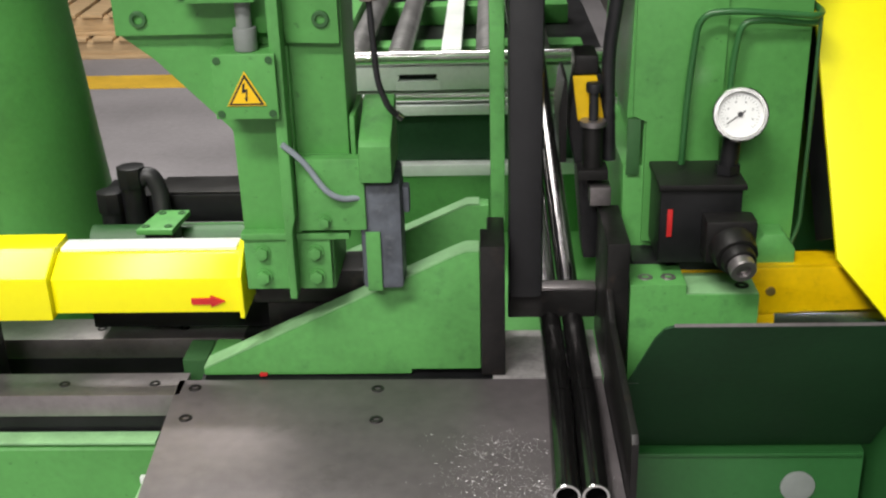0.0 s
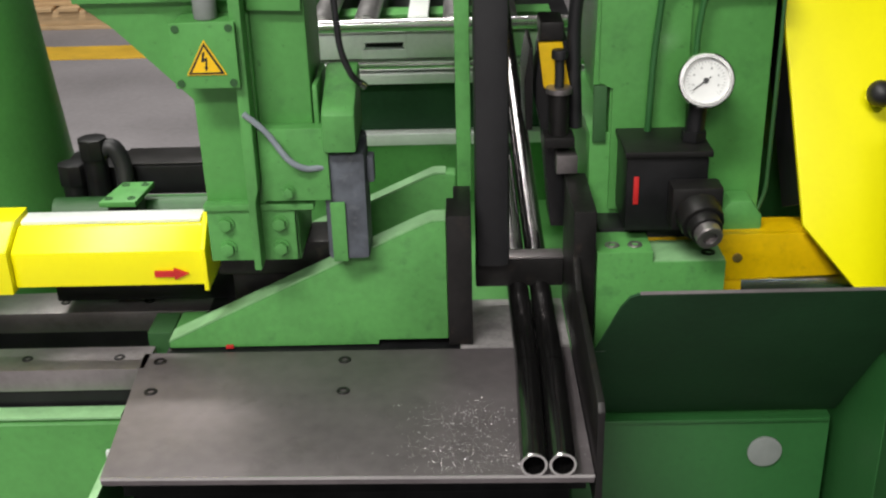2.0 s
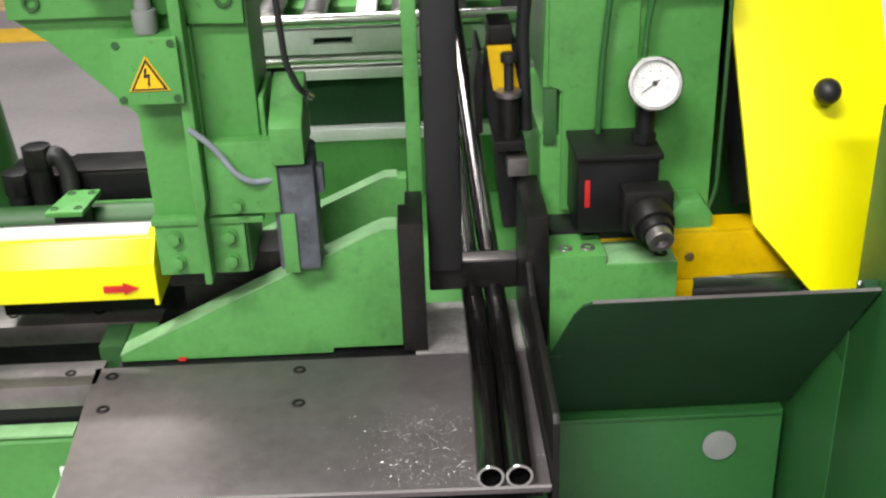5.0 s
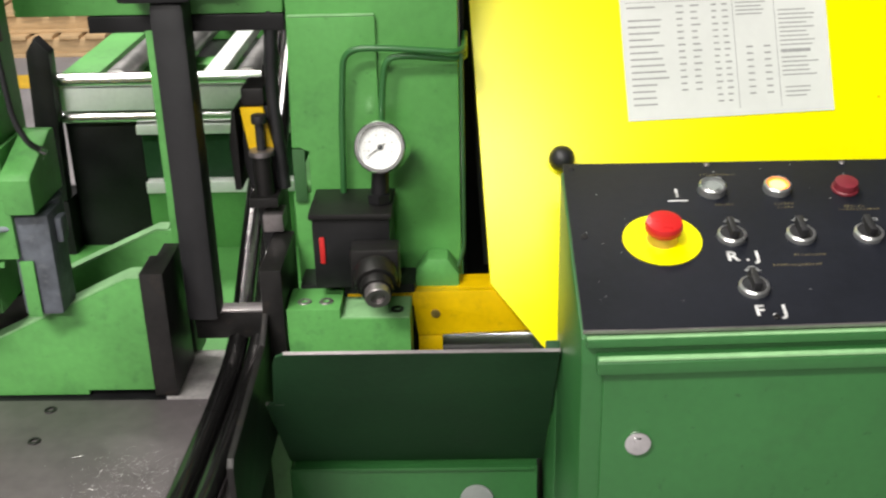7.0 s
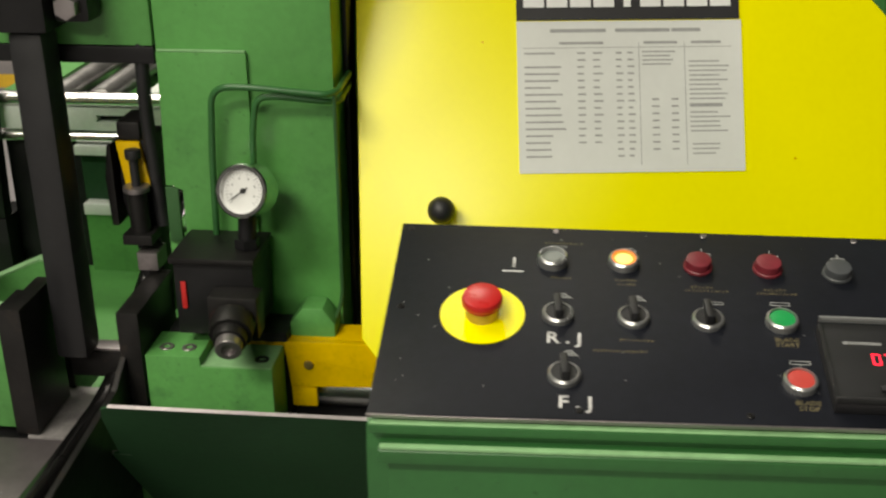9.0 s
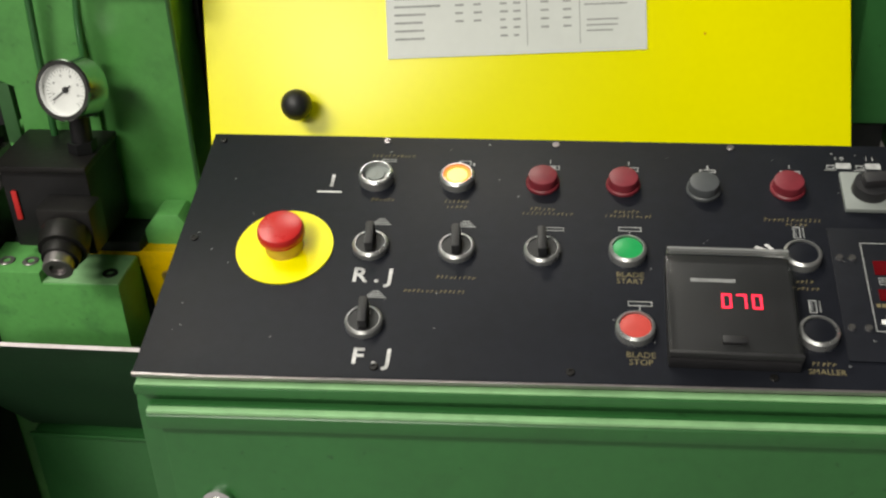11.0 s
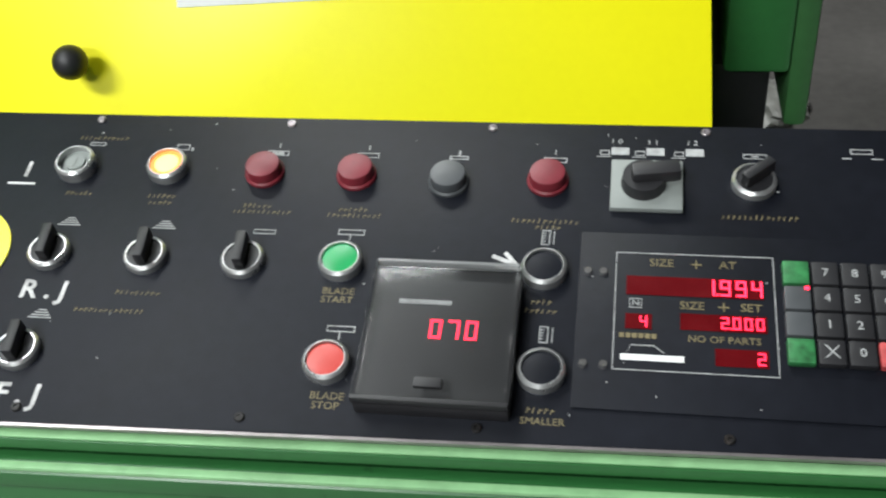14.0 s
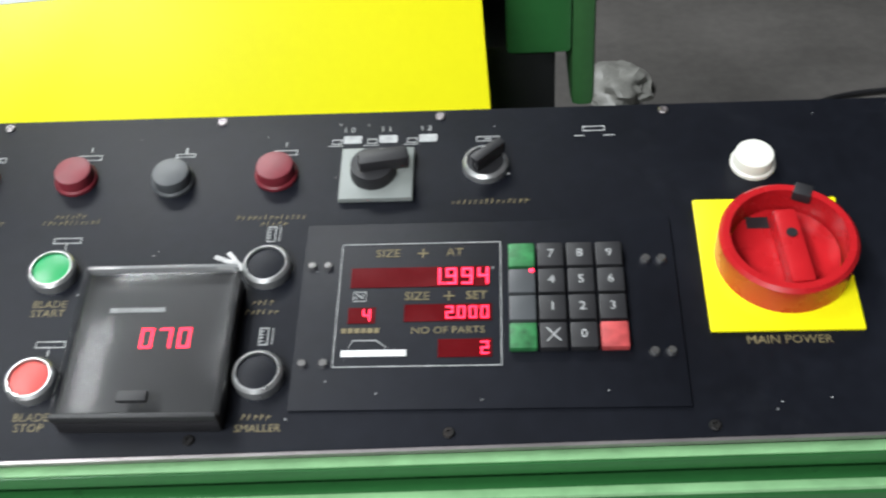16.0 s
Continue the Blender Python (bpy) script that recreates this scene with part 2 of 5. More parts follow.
def ball(bm, c, r, flat=1.0):
    m = Matrix.Translation(c) @ Matrix.Diagonal((1, 1, flat, 1))
    bmesh.ops.create_uvsphere(bm, u_segments=24, v_segments=14, radius=r, matrix=m)
    return bm


def smooth_path(pts, r, n=6):
    """Round the corners of a polyline with radius r."""
    pts = [Vector(p) for p in pts]
    out = [pts[0]]
    for a, p, c in zip(pts, pts[1:], pts[2:]):
        u, v = (a - p), (c - p)
        k = min(r, u.length * 0.49, v.length * 0.49)
        s, e = p + u.normalized() * k, p + v.normalized() * k
        out += [(1 - t) ** 2 * s + 2 * t * (1 - t) * p + t * t * e for t in (j / n for j in range(n + 1))]
    return out + [pts[-1]]


def pipe(bm, pts, r, bend=0.02, seg=12):
    pts = smooth_path(pts, bend)
    loops, ref = [], None
    for k, p in enumerate(pts):
        d = (pts[min(k + 1, len(pts) - 1)] - pts[max(k - 1, 0)]).normalized()
        if ref is None:
            ref = d.orthogonal().normalized()
        ref = (ref - d * ref.dot(d)).normalized()
        s = d.cross(ref)
        loops.append([bm.verts.new(p + r * (math.cos(2 * math.pi * j / seg) * ref + math.sin(2 * math.pi * j / seg) * s)) for j in range(seg)])
    for a, c in zip(loops, loops[1:]):
        for j in range(seg):
            bm.faces.new((a[j - 1], a[j], c[j], c[j - 1]))
    bm.faces.new(loops[0][::-1])
    bm.faces.new(loops[-1])
    return bm


def bm0():
    return bmesh.new()


def mesh_from(name, bm, mat, angle=35):
    me = bpy.data.meshes.new(name)
    bm.to_mesh(me)
    bm.free()
    me.polygons.foreach_set("use_smooth", [True] * len(me.polygons))
    me.set_sharp_from_angle(angle=radians(angle))
    me.materials.append(mat)
    return me


def thing(name, loc, label, category, group="", kind=""):
    ob = new(name)
    ob.empty_display_size = 0.05
    ob.location = loc
    ORIGIN[ob] = Vector(loc)
    return tagged(ob, label, category, group, kind)


def solid(name, bm, mat, label, category, group="", kind=""):
    """A thing that is one mesh, its origin at the foot of its middle."""
    vs = [v.co for v in bm.verts]
    loc = Vector(((min(v.x for v in vs) + max(v.x for v in vs)) / 2, (min(v.y for v in vs) + max(v.y for v in vs)) / 2, min(v.z for v in vs)))
    bmesh.ops.translate(bm, verts=bm.verts, vec=-loc)
    ob = new(name, mesh_from(name, bm, mat))
    ob.location = loc
    ORIGIN[ob] = loc
    return tagged(ob, label, category, group, kind)


def part(name, bm, mat, parent, label="", m=None):
    if m is not None:
        bmesh.ops.transform(bm, matrix=m, verts=bm.verts)
    bmesh.ops.translate(bm, verts=bm.verts, vec=-ORIGIN[parent])
    ob = new(name, mesh_from(name, bm, mat))
    ob.parent = parent
    ORIGIN[ob] = ORIGIN[parent]
    return tagged(ob, label)


def letters(body, size, m, mat, parent, name="lettering", thick=0.0002, label="", bold=0.0):
    c = bpy.data.curves.new(name, "FONT")
    c.body, c.size, c.align_x, c.align_y, c.extrude, c.offset = body, size, "CENTER", "CENTER", thick, bold
    c.resolution_u = 2
    o = bpy.data.objects.new(name, c)
    scene.collection.objects.link(o)
    me = bpy.data.meshes.new_from_object(o.evaluated_get(bpy.context.evaluated_depsgraph_get()))
    bpy.data.objects.remove(o)
    bm = bm0()
    bm.from_mesh(me)
    bpy.data.meshes.remove(me)
    return part(name, bm, mat, parent, label, m)


def hexbolt(parent, x, y, z, r=0.008, mat=None, name="hex_bolt"):
    bm = bm0()
    cyl(bm, (x, y, z), (x, y - 0.002, z), r * 1.25, seg=20)
    cyl(bm, (x, y - 0.002, z), (x, y - 0.008, z), r, seg=6, b=0.0006)
    return part(name, bm, mat or GREEN_WORN, parent)


def cap_screw(parent, x, y, z, r=0.006, mat=None, name="socket_screw"):
    """A socket-head screw sunk level into an upward face."""
    bm = bm0()
    ring(bm, (x, y, z - 0.003), (x, y, z + 0.0012), r, r * 0.5, seg=20, ch=0.0006)
    cyl(bm, (x, y, z - 0.003), (x, y, z - 0.001), r * 0.55, seg=6)
    return part(name, bm, mat or BLACK_STEEL, parent)


# ---- hall ----
def slab(name, a, mat, label, cat):
    return solid(name, box(bm0(), *a, b=0), mat, label, cat, kind="structure")


slab("floor", (-9, 9, -6, 12, -0.2, 0), CONCRETE, "worn pale grey concrete workshop floor", "floor")
slab("ceiling", (-9, 9, -6, 12, 6, 6.2), WALL, "plain grey workshop ceiling", "ceiling")
slab("wall_north", (-9.2, 9.2, 12, 12.2, 0, 6), WALL, "plain grey workshop wall", "wall")
slab("wall_south", (-9.2, 9.2, -6.2, -6, 0, 6), WALL, "plain grey workshop wall behind the machine's operator", "wall")
slab("wall_east", (9, 9.2, -6, 12, 0, 6), WALL, "plain grey workshop side wall", "wall")
slab("wall_west", (-9.2, -9, -6, 12, 0, 6), WALL, "plain grey workshop side wall", "wall")
solid("floor_line", box(bm0(), -6, 0.6, 5.56, 5.82, 0.0, 0.004, b=0), FLOOR_LINE, "dirty yellow painted safety line on the concrete floor", "floor marking", kind="structure")

# Darker slab laid over the right-hand part of the floor.
slab("floor_dark", (0.9, 8.9, 1.95, 11.9, 0.0, 0.004), DARK_CONCRETE, "dark stretch of concrete floor", "floor")
pallet = thing("pallet", (-2.0, 6.6, 0), "pale wooden pallet lying on the workshop floor", "pallet", "stacked pallets")
for k in range(3):
    part("bearer", box(bm0(), -2.5, -1.5, 6.22 + k * 0.36, 6.31 + k * 0.36, 0.0225, 0.1, 0.004), WOOD, pallet)
    part("skid", box(bm0(), -2.5, -1.5, 6.21 + k * 0.36, 6.32 + k * 0.36, 0.0, 0.022, 0.003), WOOD, pallet)
for k in range(7):
    part("deck_board", box(bm0(), -2.5 + k * 0.148, -2.385 + k * 0.148, 6.2, 7.05, 0.1005, 0.122, 0.003), WOOD, pallet)
copy_thing(pallet, Matrix.Translation((-1.93, 6.66, 0.1225)) @ Matrix.Rotation(radians(3), 4, "Z"))

rng = random.Random(21)


def heap(name, cx, cy, rx, ry, h, mat, label, cat):
    """A lumpy crumpled mass resting on the floor."""
    bm = bm0()
    bmesh.ops.create_icosphere(bm, subdivisions=4, radius=1.0)
    off = Vector((rng.uniform(0, 9), rng.uniform(0, 9), 0))
    for v in bm.verts:
        c = v.co.copy()
        k = 1 + 0.28 * noise.noise(c * 1.7 + off) + 0.13 * noise.noise(c * 5 + off) + 0.05 * noise.noise(c * 13 + off)
        v.co = Vector((cx + c.x * rx * k, cy + c.y * ry * k, max(0.0, (c.z + 0.15) * h * k)))
    return solid(name, bm, mat, label, cat)


heap("plastic_sheet", 1.46, 3.14, 0.085, 0.11, 0.05, SHEET, "pale crumpled plastic sheet lying on the dark floor", "plastic sheet")
heap("wrapped_load", 2.75, 5.7, 0.6, 0.6, 0.55, SHEET_DULL, "dusty grey wrapped load standing on the floor", "wrapped load")
bm = bm0()
pipe(bm, [(1.88, 2.98, 0.012), (1.93, 3.02, 0.012), (2.02, 3.06, 0.012), (2.2, 3.09, 0.012), (2.6, 3.05, 0.012)], 0.007, 0.05)
solid("floor_cable", bm, RUBBER, "black cable lying on the dark concrete floor", "cable")

# ---- machine base, bed and rails ----
base = thing("machine_base", (0, 1.5, 0), "green painted welded steel base of a band saw", "machine base")
part("body", box(bm0(), -1.3, 0.58, 1.30, 1.95, 0.0, 0.70, 0.004), GREEN, base)
part("front_pan", prism(bm0(), [(1.18, 0.0), (1.18, 0.722), (1.192, 0.729), (1.20, 0.722), (1.20, 0.66), (1.299, 0.64), (1.299, 0.0)], "x", -1.3, -0.262, 0.002), GREEN, base,
     "green front panel with a folded bright top edge")
part("pan_edge", box(bm0(), -1.3, -0.264, 1.179, 1.203, 0.7295, 0.733, 0.001), GREEN_EDGE, base, "scuffed pale green top edge")
part("tray_front", box(bm0(), -0.25, 0.262, 1.004, 1.01, 0.62, 0.727, 0.001), GREEN_DARK, base, "dark green drip tray under the table")
part("tray_side", box(bm0(), -0.256, -0.2505, 1.004, 1.176, 0.62, 0.727, 0.001), GREEN_DARK, base)
part("tray_rim", box(bm0(), -0.256, 0.262, 1.002, 1.012, 0.7275, 0.731, 0.001), GREEN_EDGE, base, "bare pale rim of the tray")
part("tray_side_rim", box(bm0(), -0.258, -0.249, 1.0125, 1.176, 0.7275, 0.731, 0.001), GREEN_EDGE, base)
part("table_support", box(bm0(), -0.215, 0.235, 1.04, 1.297, 0.0, 0.728, 0.004), BLACK_OIL_SHADE, base, "oily black support under the table")
# Darker cabinet green here puts the shade below the shield into the colour.
part("side_panel", prism(bm0(), [(0.262, 0.0), (0.262, 0.648), (0.268, 0.655), (0.58, 0.655), (0.58, 0.0)], "y", 1.272, 1.298, 0.003), GREEN_DARK, base, "green front panel below the shield")
part("side_wall", box(bm0(), 0.5895, 0.60, 1.1435, 1.42, 0.0, 0.80, 0.001), GREEN_DARK, base)
part("side_gusset", box(bm0(), 0.5895, 0.60, 1.1435, 1.195, 0.8005, 0.865, 0.001), GREEN_DARK, base)
part("panel_ledge", box(bm0(), 0.264, 0.575, 1.267, 1.2715, 0.651, 0.656, 0.001), GREEN_DARK, base)
bm = bm0()
cyl(bm, (0.502, 1.2715, 0.606), (0.502, 1.267, 0.606), 0.0215, seg=32, b=0.0015)
part("cover_plug", bm, GREY_PLASTIC, base, "round grey plastic cover plug")
bm = bm0()
box(bm, -0.286, -0.262, 1.172, 1.178, 0.655, 0.69, 0.001)
cyl(bm, (-0.274, 1.172, 0.675), (-0.274, 1.168, 0.675), 0.005, seg=6)
part("latch_plate", bm, BRUSHED, base, "small plated latch with a screw")

for nm, y0, y1, z1, lab in (("front_guide_rail", 1.205, 1.258, 0.780, "ground steel guide rail with sunk screws on the machine bed"),
                            ("rear_guide_rail", 1.346, 1.404, 0.780, "dark oiled steel guide rail on the machine bed")):
    r = thing(nm, (-0.7, (y0 + y1) / 2, 0.70), lab, "guide rail", "guide rails of the bed")
    x1 = -0.236 if y0 < 1.3 else -0.19
    part("bar", box(bm0(), -1.3, x1, y0, y1, 0.752, z1, 0.0015), RAIL, r)
    part("rail_foot", box(bm0(), -1.3, x1 - 0.006, y0 + 0.004, y1 + 0.02, 0.70 if y0 > 1.3 else 0.66, 0.7515, 0.001), BLACK_OIL_SHADE, r)
    for x in (-0.38, -0.272, -0.52, -0.66):
        cap_screw(r, x, (y0 + y1) / 2, z1, 0.0065)
stop = thing("end_block", (-0.235, 1.31, 0.78), "small worn dark green end block on the guide rails", "stop block")
part("block", box(bm0(), -0.252, -0.222, 1.282, 1.335, 0.7005, 0.784, 0.002), GREEN_BACK, stop)
part("spacer", box(bm0(), -0.2215, -0.19, 1.300, 1.34, 0.7005, 0.782, 0.002), GREEN_WORN, stop)

# ---- yellow telescopic guard ----
guard = thing("telescopic_guard", (-0.4, 1.25, 0.785), "bright yellow folded sheet steel telescopic cover over the guide rails", "machine guard")
prof = [(1.225, 0.876), (1.225, 0.918), (1.258, 0.936), (1.292, 0.936), (1.292, 0.876)]
part("inner_cover", prism(bm0(), prof, "x", -0.373, -0.160, 0.002), YELLOW, guard)
big = [(1.217, 0.871), (1.217, 0.923), (1.255, 0.945), (1.298, 0.945), (1.298, 0.871)]
part("outer_cover", prism(bm0(), big, "x", -1.3, -0.3735, 0.002), YELLOW, guard)
part("end_flange", prism(bm0(), [(1.219, 0.871), (1.219, 0.922), (1.255, 0.953), (1.296, 0.953), (1.296, 0.871)], "x", -0.1595, -0.154, 0.001), YELLOW, guard)
part("wiper_strip", box(bm0(), -0.370, -0.166, 1.262, 1.290, 0.9365, 0.941, 0.001), BRUSHED, guard, "bright steel wiper strip")
bm = bm0()
box(bm, -0.214, -0.192, 1.2215, 1.2245, 0.8875, 0.8945, 0)
prism(bm, [(-0.192, 0.884), (-0.192, 0.898), (-0.176, 0.891)], "y", 1.2215, 1.2245, 0)
part("arrow_mark", bm, RED_MARK, guard, "red direction arrow")
for x in (-0.5, -1.1):
    part("guard_foot", box(bm0(), x - 0.03, x + 0.03, 1.262, 1.29, 0.7005, 0.8705, 0.002), BLACK_OIL_SHADE, guard)

# ---- feed carriage with junction box ----
car = thing("feed_carriage", (-0.09, 1.3, 0.78), "green painted cast feed carriage standing on the machine bed", "machine carriage")
body = [(-0.148, 0.90), (-0.150, 1.087), (-0.225, 1.165), (-0.258, 1.19), (-0.262, 1.6), (-0.026, 1.6), (-0.026, 1.04), (-0.05, 0.978), (-0.05, 0.90)]
part("upright", prism(bm0(), body, "y", 1.235, 1.34, 0.003), GREEN, car)
part("upper_plate", prism(bm0(), [(-0.258, 1.193), (-0.258, 1.6), (-0.028, 1.6), (-0.028, 1.181), (-0.083, 1.183), (-0.083, 1.193)], "y", 1.222, 1.2345, 0.002), GREEN, car)
part("centre_rib", prism(bm0(), [(-0.096, 0.906), (-0.096, 1.6), (-0.084, 1.6), (-0.084, 1.0), (-0.088, 0.985), (-0.088, 0.906)], "y", 1.195, 1.2215, 0.002), GREEN_WORN, car)
part("rib_bar", box(bm0(), -0.098, -0.082, 1.2225, 1.2345, 0.906, 1.18, 0.002), GREEN, car)
bm = bm0()
box(bm, -0.148, -0.0965, 1.222, 1.2345, 0.906, 0.966, 0.0015)
box(bm, -0.0875, -0.052, 1.222, 1.2345, 0.906, 0.966, 0.0015)
box(bm, -0.15, -0.03, 1.218, 1.2345, 0.9665, 0.974, 0.0015)
part("foot_plate", bm, GREEN_WORN, car, "bolted green foot plates")
for x in (-0.128, -0.069):
    for z in (0.922, 0.951):
        hexbolt(car, x, 1.2215, z, 0.0075)
bm = bm0()
prism(bm, [(-0.083, 0.979), (-0.083, 1.060), (-0.01, 1.060), (-0.01, 0.979)], "y", 1.214, 1.2345, 0.0015)
part("side_bracket", bm, GREEN_WORN, car)
hexbolt(car, -0.055, 1.2135, 0.990, 0.006)
bm = bm0()
prism(bm, [(1.205, 1.035), (1.205, 1.076), (1.214, 1.082), (1.285, 1.108), (1.30, 1.108), (1.30, 1.035)], "x", -0.014, 0.021, 0.004)
box(bm, -0.024, -0.0185, 1.23, 1.32, 1.05, 1.102, 0.002)
part("sensor_housing", bm, GREEN_WORN, car, "pale scuffed green block on the bracket")
bm = bm0()
cyl(bm, (0.003, 1.27, 0.985), (0.003, 1.27, 1.034), 0.024, 0.024, seg=24)
box(bm, -0.018, 0.028, 1.22, 1.27, 0.905, 1.03, 0.007)
box(bm, 0.028, 0.036, 1.235, 1.255, 0.99, 1.02, 0.003)
part("rubber_bellows", bm, GREY_RUBBER, car, "dusty grey rubber sleeve with chipped paint")
bm = bm0()
box(bm, -0.012, 0.004, 1.216, 1.2195, 0.905, 0.975, 0.001)
part("paint_strip", bm, GREEN_WORN, car)
bm = bm0()
box(bm, -0.158, -0.01, 1.285, 1.345, 0.858, 0.8995, 0.004)
box(bm, -0.145, -0.03, 1.30, 1.34, 0.801, 0.858, 0.004)
part("slide_base", bm, BLACK_STEEL, car, "blackened steel slide under the carriage")
bm = bm0()
pipe(bm, [(-0.09, 1.19, 1.085), (-0.07, 1.195, 1.065), (-0.05, 1.2, 1.03), (-0.035, 1.205, 1.018), (-0.012, 1.22, 1.015)], 0.0033, 0.02)
part("cable", bm, GREY_CABLE, car, "grey sensor cable")
for x, z in ((-0.232, 1.21), (-0.046, 1.207)):
    part("plug", ring(bm0(), (x, 1.2218, z), (x, 1.2185, z), 0.0088, 0.005, ch=0.0008), GREEN_BACK, car)

JX, JZ = 0.0145, 0.0185
JM = Matrix.Translation((JX, 0, JZ))
jb = thing("junction_box", (-0.135, 1.2, 1.10), "green electrical junction box with a warning sign on the carriage", "junction box")
part("housing", box(bm0(), -0.167, -0.1045, 1.19, 1.2345, 1.0965, 1.1615, 0.003), GREEN_WORN, jb, "", JM)
part("lid", box(bm0(), -0.168, -0.1035, 1.184, 1.1895, 1.0955, 1.1625, 0.002), GREEN, jb, "", JM)
for x in (-0.162, -0.1095):
    for z in (1.1015, 1.1565):
        bm = bm0()
        cyl(bm, (x, 1.1845, z), (x, 1.1825, z), 0.0038, seg=16)
        part("lid_screw", bm, GREEN_BACK, jb, "", JM)
tri = [(-0.155, 1.110), (-0.115, 1.110), (-0.135, 1.1455)]
part("sign_border", prism(bm0(), tri, "y", 1.1825, 1.1838, 0.0), SIGN_YELLOW, jb, "", JM)
part("sign_edge", prism(bm0(), [(-0.153, 1.1112), (-0.117, 1.1112), (-0.135, 1.1428)], "y", 1.1818, 1.1824, 0.0), RUBBER, jb, "", JM)
part("sign_face", prism(bm0(), [(-0.1495, 1.1130), (-0.1205, 1.1130), (-0.135, 1.1385)], "y", 1.1812, 1.1817, 0.0), SIGN_YELLOW, jb, "yellow high-voltage warning triangle", JM)
bm = bm0()
prism(bm, [(-0.1372, 1.1330), (-0.1345, 1.1340), (-0.1362, 1.1270), (-0.1325, 1.1280), (-0.1338, 1.1185), (-0.1326, 1.1185), (-0.1348, 1.1145), (-0.1362, 1.1190), (-0.1350, 1.1188), (-0.1345, 1.1250), (-0.1388, 1.1235)], "y", 1.1804, 1.1811, 0)
part("lightning_mark", bm, RUBBER, jb, "", JM)
bm = bm0()
cyl(bm, (-0.135, 1.205, 1.162), (-0.135, 1.205, 1.185), 0.012, seg=10, b=0.001)
cyl(bm, (-0.135, 1.205, 1.185), (-0.135, 1.205, 1.2125), 0.008)
part("cable_gland", bm, GREY_PLASTIC, jb, "grey cable gland and conduit", JM)

ub = thing("junction_box", (-0.144, 1.2, 1.232), "upper green electrical junction box on the carriage", "junction box")
part("housing", box(bm0(), -0.183, -0.105, 1.19, 1.2215, 1.2325, 1.30, 0.003), GREEN_WORN, ub)
part("lid", box(bm0(), -0.184, -0.104, 1.184, 1.1895, 1.2315, 1.301, 0.002), GREEN, ub)
for x in (-0.176, -0.112):
    for z in (1.2395, 1.293):
        part("lid_screw", ring(bm0(), (x, 1.1845, z), (x, 1.1822, z), 0.0045, 0.002, seg=16, ch=0.0006), GREEN_BACK, ub)

# ---- clamping vise ----
vise = thing("vise_jaw", (-0.06, 1.32, 0.78), "green gusseted moving vise jaw, opened, faced with a dark steel plate", "vise jaw")
VM = Matrix.Translation((-0.062, 0, 0))
gp = [(-0.155, 0.7815), (-0.155, 0.789), (0.145, 0.9315), (0.158, 0.9365), (0.1735, 0.9365), (0.1735, 0.7875), (0.092, 0.7875), (0.092, 0.7815)]
part("front_gusset", prism(bm0(), gp, "y", 1.248, 1.279, 0.002), GREEN_WORN, vise, m=VM)
# Strips on both gusset tops carry the overhead light in their paler colour.
top = [(-0.155, 0.7895), (0.1455, 0.932), (0.158, 0.937), (0.1730, 0.937), (0.1730, 0.9385), (0.158, 0.9385), (0.145, 0.9335), (-0.155, 0.791)]
part("gusset_edge", prism(bm0(), top, "y", 1.2488, 1.2782, 0.0), GREEN_EDGE, vise, "pale top edge of the gusset, overhead light in its colour", m=VM)
part("rear_gusset", prism(bm0(), [(-0.08, 0.7815), (-0.08, 0.83), (0.15, 0.935), (0.158, 0.9385), (0.185, 0.9385), (0.185, 0.7815)], "y", 1.39, 1.415, 0.002), GREEN_WORN, vise, m=VM)
part("rear_gusset_edge", prism(bm0(), [(-0.08, 0.8305), (0.15, 0.9355), (0.158, 0.939), (0.173, 0.939), (0.173, 0.9408), (0.158, 0.9408), (0.15, 0.9373), (-0.08, 0.8323)], "y", 1.3908, 1.4142, 0.0), GREEN_EDGE, vise, m=VM)
part("jaw_plate", prism(bm0(), [(0.174, 1.243), (0.202, 1.243), (0.202, 1.335), (0.182, 1.335), (0.182, 1.298), (0.174, 1.298)], "z", 0.7815, 0.945, 0.0015), BLACK_STEEL, vise, "dark worn steel jaw plate", m=VM)
part("edge_strip", box(bm0(), 0.187, 0.2045, 1.352, 1.385, 0.93, 1.205, 0.002), GREEN_WORN, vise, "worn green guide strip standing behind the jaw", m=VM)
part("strip_foot", box(bm0(), 0.187, 0.2015, 1.352, 1.389, 0.7815, 0.9295, 0.002), BLACK_STEEL, vise, m=VM)
part("base_shoe", box(bm0(), -0.10, 0.172, 1.2805, 1.35, 0.7815, 0.80, 0.002), BLACK_OIL_SHADE, vise, m=VM)
part("paint_mark", box(bm0(), -0.088, -0.079, 1.244, 1.2475, 0.7815, 0.7855, 0.0005), RED_MARK, vise, m=VM)

fixed = thing("fixed_vise_jaw", (0.265, 1.25, 0.78), "dark steel fixed vise jaw with a guide plate along the table", "vise jaw")
part("jaw_plate", box(bm0(), 0.2535, 0.279, 1.238, 1.36, 0.7815, 0.949, 0.002), BLACK_STEEL, fixed)
part("guide_plate", prism(bm0(), [(0.992, 0.735), (0.992, 0.848), (0.998, 0.856), (1.2, 0.872), (1.2375, 0.895), (1.2375, 0.735)], "x", 0.2535, 0.2605, 0.001), BLACK_STEEL, fixed, "thin dark steel guide plate")
part("bar_clamp", box(bm0(), 0.1455, 0.253, 1.337, 1.362, 0.8095, 0.845, 0.002), BLACK_STEEL, fixed, "dark crossbar pressing over the tubes")
part("clamp_cap", box(bm0(), 0.172, 0.253, 1.338, 1.361, 0.8455, 0.849, 0.001), RAIL, fixed)

